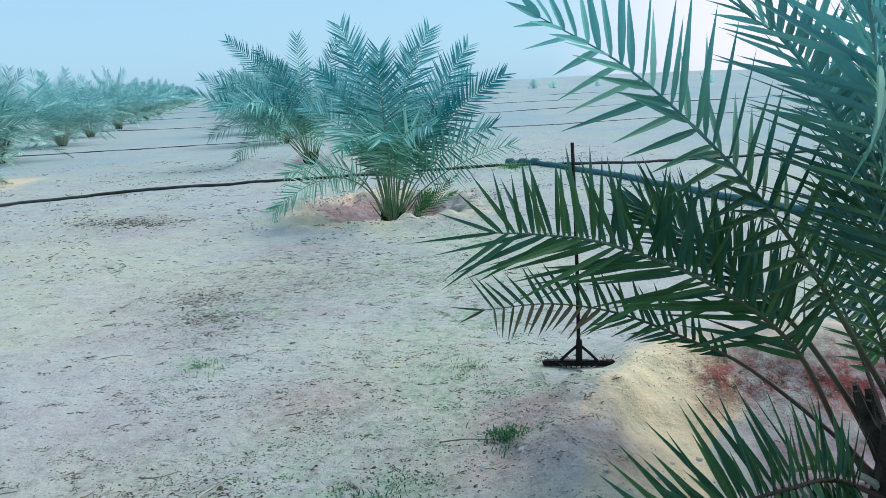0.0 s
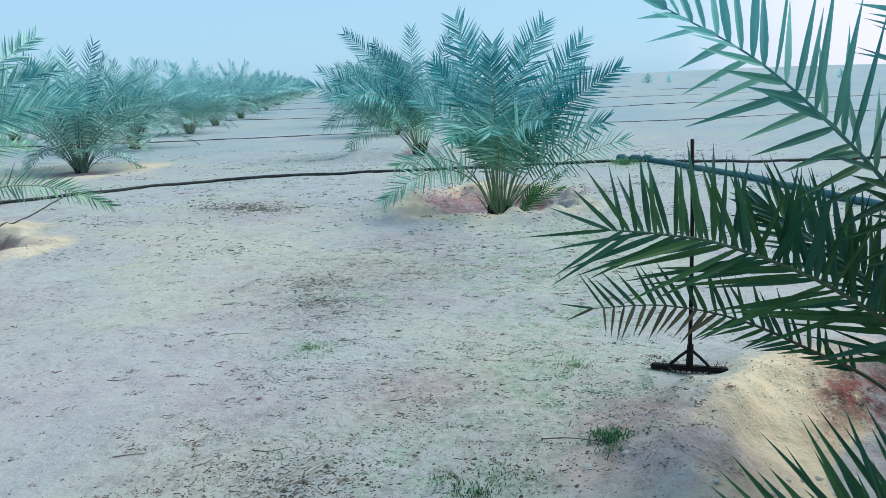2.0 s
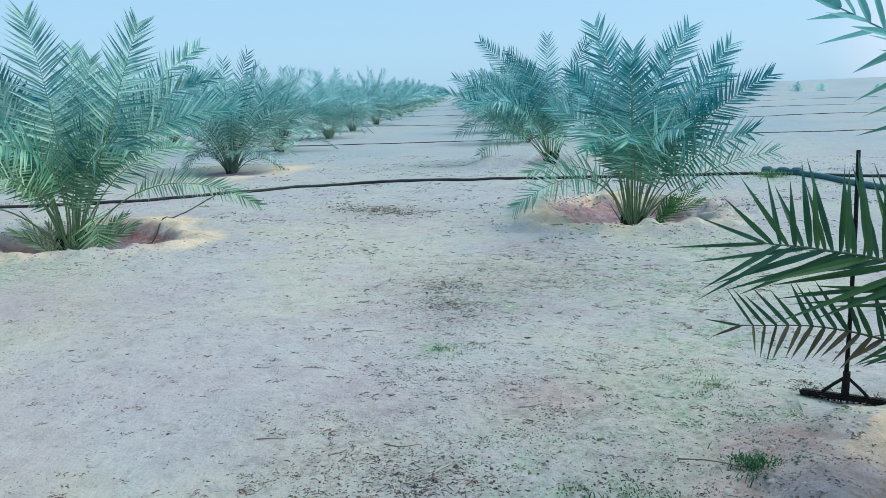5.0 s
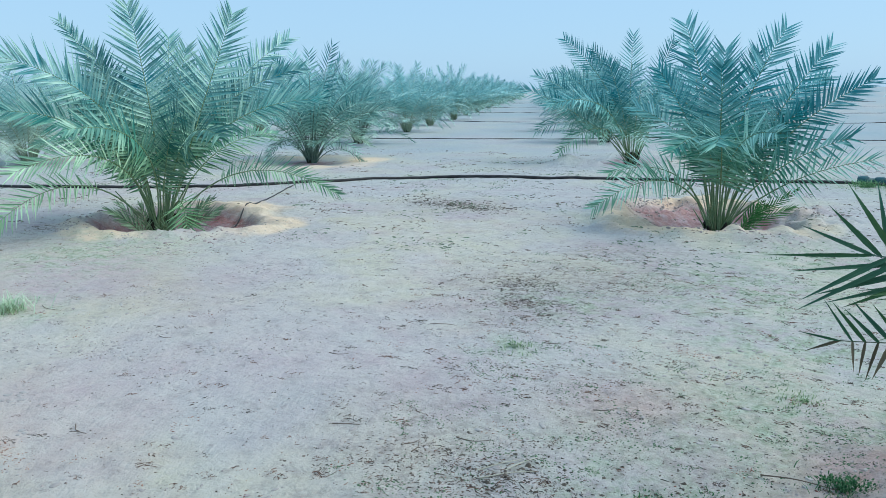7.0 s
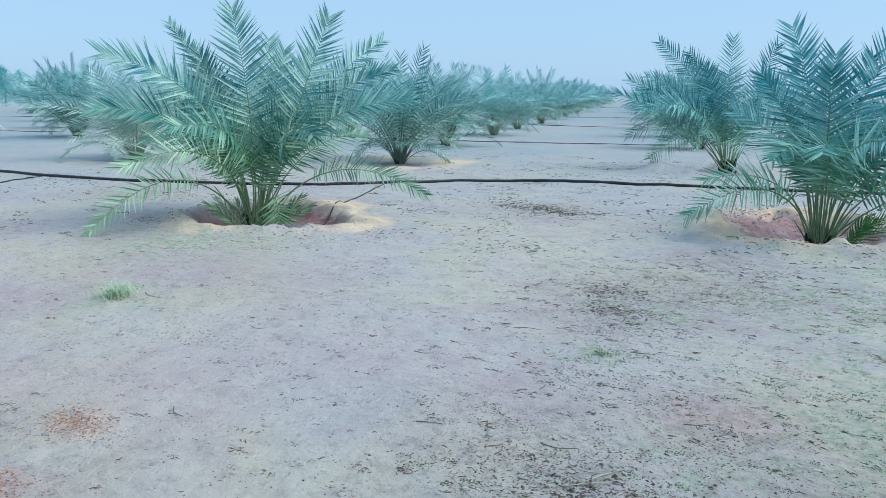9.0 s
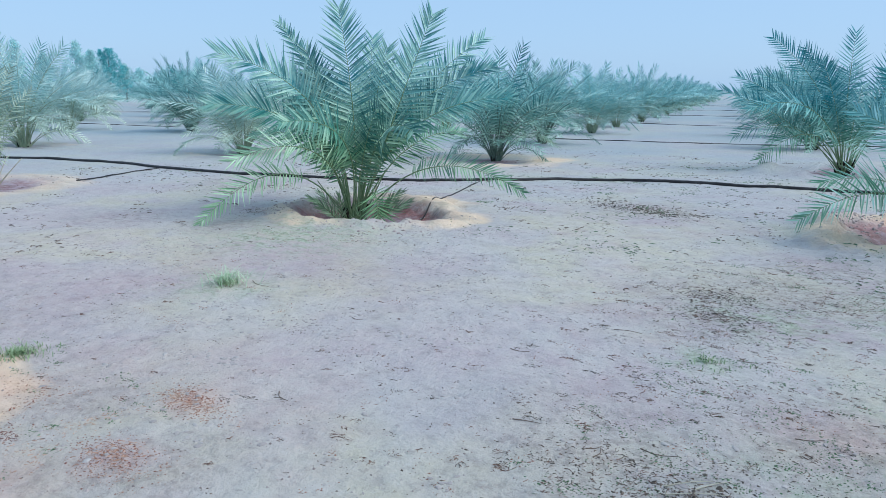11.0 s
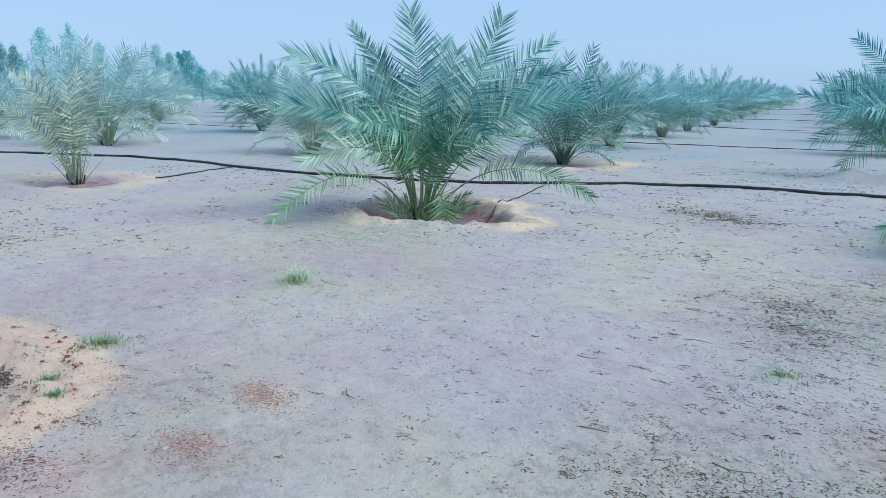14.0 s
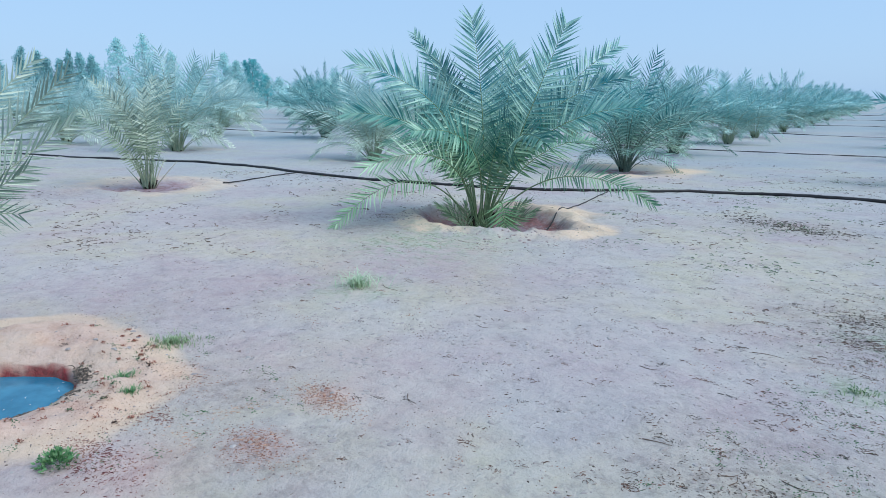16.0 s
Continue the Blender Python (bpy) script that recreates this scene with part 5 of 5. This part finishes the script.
def tuft(x, y, size, blades, mat, label, seed, height=0.09):
    rng = random.Random(seed)
    foot = ground_height(x, y)
    v, f = [], []
    for _ in range(blades):
        a, r = rng.uniform(0, math.tau), size * abs(rng.gauss(0, 0.55))
        bx, by = r * math.cos(a), r * math.sin(a)
        z = foot
        b, hgt = rng.uniform(0, math.tau), height * rng.uniform(0.4, 1.2)
        lean = rng.uniform(0.3, 2.2) * hgt
        wx, wy = -math.sin(b) * 0.0022, math.cos(b) * 0.0022
        k = len(v)
        v += [(bx - wx, by - wy, z - 0.004), (bx + wx, by + wy, z - 0.004), (bx + lean * 0.4 * math.cos(b) + wx, by + lean * 0.4 * math.sin(b) + wy, z + hgt * 0.65),
              (bx + lean * 0.4 * math.cos(b) - wx, by + lean * 0.4 * math.sin(b) - wy, z + hgt * 0.65), (bx + lean * math.cos(b), by + lean * math.sin(b), z + hgt)]
        f += [(k, k + 1, k + 2, k + 3), (k + 3, k + 2, k + 4)]
    ob = new("grass_tuft", mesh_of("grass_tuft", v, f, mat))
    ob.location = (x, y, 0)
    return tagged(ob, label, "grass", "grass tufts on the sand", "stuff")



def leafy_weed(x, y, size, leaves, label, seed, mat=None, dome=0.75, leaf=1.0):
    """A low dome of small oval leaves."""
    rng = random.Random(seed)
    v, f = [], []
    for _ in range(leaves):
        a, e = rng.uniform(0, math.tau), rng.uniform(0.1, 1.5)
        r = size * rng.uniform(0.35, 1.0)
        p = Vector((r * math.cos(a) * math.cos(e), r * math.sin(a) * math.cos(e), dome * r * math.sin(e)))
        d = (p.normalized() + Vector((rng.uniform(-0.6, 0.6), rng.uniform(-0.6, 0.6), rng.uniform(-0.2, 0.6)))).normalized() * rng.uniform(0.012, 0.026) * leaf
        w = d.cross(Vector((rng.uniform(-1, 1), rng.uniform(-1, 1), 1))).normalized() * 0.006 * leaf
        k = len(v)
        v += [p, p + d * 0.45 + w, p + d, p + d * 0.45 - w]
        f.append((k, k + 1, k + 2, k + 3))
    ob = new("weed", mesh_of("weed", v, f, mat or GRASS))
    ob.location = (x, y, ground_height(x, y))
    return tagged(ob, label, "weed", "weeds on the sand", "stuff")


tuft(-1.27, 3.9, 0.14, 70, GRASS_PALE, "small green and brown grass tuft on sand", 1, 0.02)
leafy_weed(-1.27, 3.9, 0.11, 46, "small green weed among dry stems on sand", 24, GREEN_WEED, 0.2, 0.7)
tuft(-4.78, 3.12, 0.17, 150, GRASS_MINT, "pale green flowering weed on sand", 2, 0.11)
leafy_weed(-4.78, 3.12, 0.14, 150, "pale green flowering weed on sand", 23, GRASS_MINT, 0.7, 0.45)
tuft(-4.74, 3.08, 0.09, 70, GRASS_PALE, "bright green low weed on sand", 22, 0.05)
tuft(-4.35, 1.45, 0.15, 420, GRASS_PALE, "creeping green grass beside a sandy rim", 3, 0.03)
leafy_weed(-3.12, 0.52, 0.085, 420, "dense bright green weed on the sandy rim", 4)
leafy_weed(0.42, 2.86, 0.12, 260, "dark green weed beside a dry stem", 14, GREEN_WEED, 0.3, 0.6)
leafy_weed(0.34, 2.90, 0.08, 160, "dark green weed beside a dry stem", 15, GREEN_WEED, 0.3, 0.6)
tuft(0.38, 2.86, 0.13, 150, GREEN_WEED, "green grass tuft beside a dry stem", 5, 0.025)
for k, (x, y, size, leaves) in enumerate([(-0.05, 2.62, 0.15, 130), (0.10, 2.62, 0.12, 90), (-0.26, 2.57, 0.10, 70), (0.02, 3.79, 0.07, 36), (-0.16, 2.45, 0.14, 90)]):
    leafy_weed(x, y, size, leaves, "low dark green weed flat on sand", 300 + k, GREEN_WEED, 0.12, 0.55)
tuft(-0.12, 2.5, 0.25, 200, GREEN_WEED, "thin pale green grass on sand", 6, 0.018)
tuft(0.25, 3.75, 0.18, 180, GRASS_PALE, "thin pale green grass on sand", 7, 0.014)
tuft(1.2, 12.9, 0.35, 400, GRASS, "green grass under the leaking hose", 8, 0.10)


def twig(points, radius, mat, label):
    line = spline([(x, y, ground_height(x, y) + z) for x, y, z in points], 8)
    v, f = tube(line, [radius * (1.1 - 0.6 * i / 8) for i in range(9)], 5)
    return tagged(new("twig", mesh_of("twig", v, f, mat)), label, "twig", "twigs on the sand")


sprout_rng = random.Random(55)
for k in range(60):
    a, r = sprout_rng.uniform(-0.7, 2.5), sprout_rng.uniform(0.56, 1.05)
    mat, look_of = sprout_rng.choice(((RED_WEED, "reddish"), (RED_WEED, "reddish"), (RED_WEED, "reddish"), (GREEN_SPECK, "dark green"), (STRAW, "dry brown")))
    leafy_weed(-4.25 + r * math.cos(a), 0.38 + r * math.sin(a), sprout_rng.uniform(0.012, 0.034), sprout_rng.randint(12, 36), "tiny " + look_of + " weed sprout on the sandy rim", 400 + k, mat, 0.4, 0.55)
tuft(-3.93, 1.02, 0.06, 120, GRASS, "small olive weed on the sandy rim", 240, 0.04)
tuft(-3.66, 0.98, 0.05, 90, GRASS, "small olive weed on the sandy rim", 241, 0.03)
sprinkle("shore_litter", "dark rotted weeds along the water's edge", DARK_LITTER, bits, 420, [(-4.25, 0.89, 0.10, 0.05, False, 2.4), (-4.0, 0.76, 0.06, 0.08, False, 0.6), (-3.87, 0.56, 0.04, 0.12, False, 1.6)], 0.004, 0.010, 87)
for k in range(7):
    a = 0.75 + 0.1 * k
    x, y, turn = -4.3 + 0.44 * math.cos(a + 0.4), 0.46 + 0.44 * math.sin(a + 0.4), 1.7 * k
    twig([(x, y, -0.02), (x + 0.02 * math.cos(turn), y + 0.02 * math.sin(turn), 0.018), (x + 0.05 * math.cos(turn), y + 0.05 * math.sin(turn), 0.022)], 0.003, DARK_LITTER, "dark dead stem in the mud of the water's edge")
foam_rng = random.Random(19)
v, f = [], []
for k in range(12):
    a, r, turn = foam_rng.uniform(-0.6, 2.4), foam_rng.uniform(0.05, 0.38), foam_rng.uniform(0, math.tau)
    x, y, n, w = r * math.cos(a), r * math.sin(a), foam_rng.uniform(0.005, 0.016), 0.0025
    c, sn = math.cos(turn), math.sin(turn)
    q = len(v)
    v += [(x - c * n, y - sn * n, 0.001), (x + sn * w, y - c * w, 0.004), (x + c * n, y + sn * n, 0.001), (x - sn * w, y + c * w, 0.004)]
    f += [(q, q + 1, q + 3), (q + 1, q + 2, q + 3)]
foam = tagged(new("foam", mesh_of("foam", v, f, FOAM)), "small white flecks of foam drifting on water", "foam", kind="stuff")
foam.location = (-4.3, 0.46, -0.124)
tuft(-3.95, 8.8, 0.4, 70, GREEN_WEED, "low dark green weed patch on sand", 9, 0.04)
tuft(-3.6, 8.68, 0.3, 50, GREEN_WEED, "low dark green weed patch on sand", 10, 0.03)

twig([(0.1, 2.9, 0.01), (0.22, 2.87, 0.03), (0.36, 2.84, 0.01)], 0.003, STRAW, "dry brown stem lying on sand")
twig([(-1.95, 4.1, 0.003), (-1.87, 4.13, 0.005), (-1.78, 4.15, 0.003)], 0.0022, STRAW, "dry brown stem lying on sand")
twig([(-1.70, 2.60, 0.003), (-1.64, 2.63, 0.004), (-1.58, 2.65, 0.003)], 0.0022, STRAW, "dry brown stem lying on sand")


for k, (x, y, turn, size) in enumerate([(-0.80, 2.52, 35, 0.12), (-0.86, 2.58, 48, 0.10), (-0.78, 2.62, 60, 0.09), (-1.56, 6.73, 40, 0.14), (-1.50, 6.70, 75, 0.10), (0.62, 3.62, 95, 0.14), (0.60, 3.55, 110, 0.10), (-0.35, 5.1, 20, 0.06)]):
    c, sn = math.cos(radians(turn)) * size, math.sin(radians(turn)) * size
    twig([(x - c, y - sn, 0.003), (x, y, 0.008), (x + c, y + sn, 0.003)], 0.0026, DRY_STALK, "pale dry leaf straw lying on sand")
for k, (x, y, turn, size) in enumerate([(-1.25, 2.57, 100, 0.05), (-1.28, 2.60, 60, 0.04), (-1.05, 2.75, 10, 0.08), (-3.38, 3.2, 5, 0.05), (-4.6, 3.3, -5, 0.12), (-2.2, 3.4, 15, 0.06), (-2.75, 2.1, -20, 0.07), (-0.6, 3.3, 30, 0.06), (-5.6, 5.0, 0, 0.09), (-1.1, 4.05, 15, 0.05), (-7.6, 6.4, 10, 0.1), (-4.45, 7.05, 80, 0.04)]):
    c, sn = math.cos(radians(turn)) * size, math.sin(radians(turn)) * size
    twig([(x - c, y - sn, 0.002), (x + 0.3 * sn, y - 0.3 * c, 0.004), (x + c, y + sn, 0.002)], 0.0021, STRAW, "dark brown broken twig lying on sand")


# ---- far trees ----
def far_tree(x, y, height, width, mat, seed, taper=0.7):
    rng = random.Random(seed)
    ob = tagged(new("tree"), "tall feathery dark tree far behind the palms", "tree", "trees of the far windbreak")
    ob.matrix_basis = pose(x, y, ground_height(x, y), 0, 0, rng.uniform(0, 360))
    v, f = tube([(0, 0, -0.2), (0.1, 0, height * 0.5), (0, 0.1, height * 0.95)], [0.16, 0.1, 0.02], 6)
    part("trunk", mesh_of("trunk", v, f, TREE_BARK), ob)
    verts, faces = [], []
    for i in range(110):
        t = 0.02 + 0.98 * rng.random() ** 1.1
        reach = width * (1 - t) ** taper * (0.45 + 0.55 * min(1.0, t / 0.22)) * rng.uniform(0.1, 1.05)
        a = rng.uniform(0, math.tau)
        c = Vector((reach * math.cos(a), reach * math.sin(a), height * t))
        for _ in range(30):
            p = c + Vector((rng.gauss(0, 0.3), rng.gauss(0, 0.3), rng.gauss(0, 0.42))) * (1.15 - 0.7 * t)
            d = Vector((rng.uniform(-1, 1), rng.uniform(-1, 1), rng.uniform(-0.2, 1.4))).normalized() * rng.uniform(0.14, 0.34)
            w = d.cross(Vector((rng.uniform(-1, 1), rng.uniform(-1, 1), 0.3))).normalized() * 0.075
            k = len(verts)
            verts += [p - w, p + w, p + d]
            faces.append((k, k + 1, k + 2))
    part("crown", mesh_of("crown", verts, faces, mat), ob)
    return ob


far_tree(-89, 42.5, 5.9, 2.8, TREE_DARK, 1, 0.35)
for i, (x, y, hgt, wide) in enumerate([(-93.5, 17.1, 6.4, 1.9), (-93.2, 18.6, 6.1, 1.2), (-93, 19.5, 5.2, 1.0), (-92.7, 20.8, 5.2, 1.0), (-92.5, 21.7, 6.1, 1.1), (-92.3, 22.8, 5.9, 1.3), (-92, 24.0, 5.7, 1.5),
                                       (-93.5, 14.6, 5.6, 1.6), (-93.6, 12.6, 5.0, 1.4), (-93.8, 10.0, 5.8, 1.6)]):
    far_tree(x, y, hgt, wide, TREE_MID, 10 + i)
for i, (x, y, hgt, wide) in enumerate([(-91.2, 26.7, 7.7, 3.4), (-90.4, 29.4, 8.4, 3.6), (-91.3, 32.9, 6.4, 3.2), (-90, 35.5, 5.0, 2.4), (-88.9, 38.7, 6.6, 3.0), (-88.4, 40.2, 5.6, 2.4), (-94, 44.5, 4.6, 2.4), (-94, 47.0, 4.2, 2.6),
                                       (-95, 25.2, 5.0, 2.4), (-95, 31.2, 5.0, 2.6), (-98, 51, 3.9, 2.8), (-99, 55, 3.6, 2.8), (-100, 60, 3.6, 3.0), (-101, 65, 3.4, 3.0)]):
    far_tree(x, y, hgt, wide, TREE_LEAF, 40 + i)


def far_shrub(x, y, size, seed):
    rng = random.Random(seed)
    ob = tagged(new("shrub"), "small dark shrub on the sandy skyline", "shrub", "shrubs on the skyline")
    ob.matrix_basis = pose(x, y, ground_height(x, y), 0, 0, rng.uniform(0, 360))
    verts, faces = [], []
    for _ in range(500):
        a, r = rng.uniform(0, math.tau), size * abs(rng.gauss(0, 0.5))
        p = Vector((r * math.cos(a), r * math.sin(a), size * rng.uniform(0.0, 1.2) * (1 - 0.4 * r / size)))
        d = Vector((rng.uniform(-1, 1), rng.uniform(-1, 1), rng.uniform(-0.2, 1.2))).normalized() * size * 0.2
        w = d.cross(Vector((0.3, rng.uniform(-1, 1), rng.uniform(-1, 1)))).normalized() * size * 0.05
        k = len(verts)
        verts += [p - w, p + w, p + d]
        faces.append((k, k + 1, k + 2))
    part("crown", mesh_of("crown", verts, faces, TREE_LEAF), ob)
    return ob


for i, (x, y, size) in enumerate([(15.9, 148, 1.5), (19.9, 148, 1.2), (51, 148, 1.4), (30, 155, 0.9), (40, 150, 1.0)]):
    far_shrub(x, y, size, 90 + i)
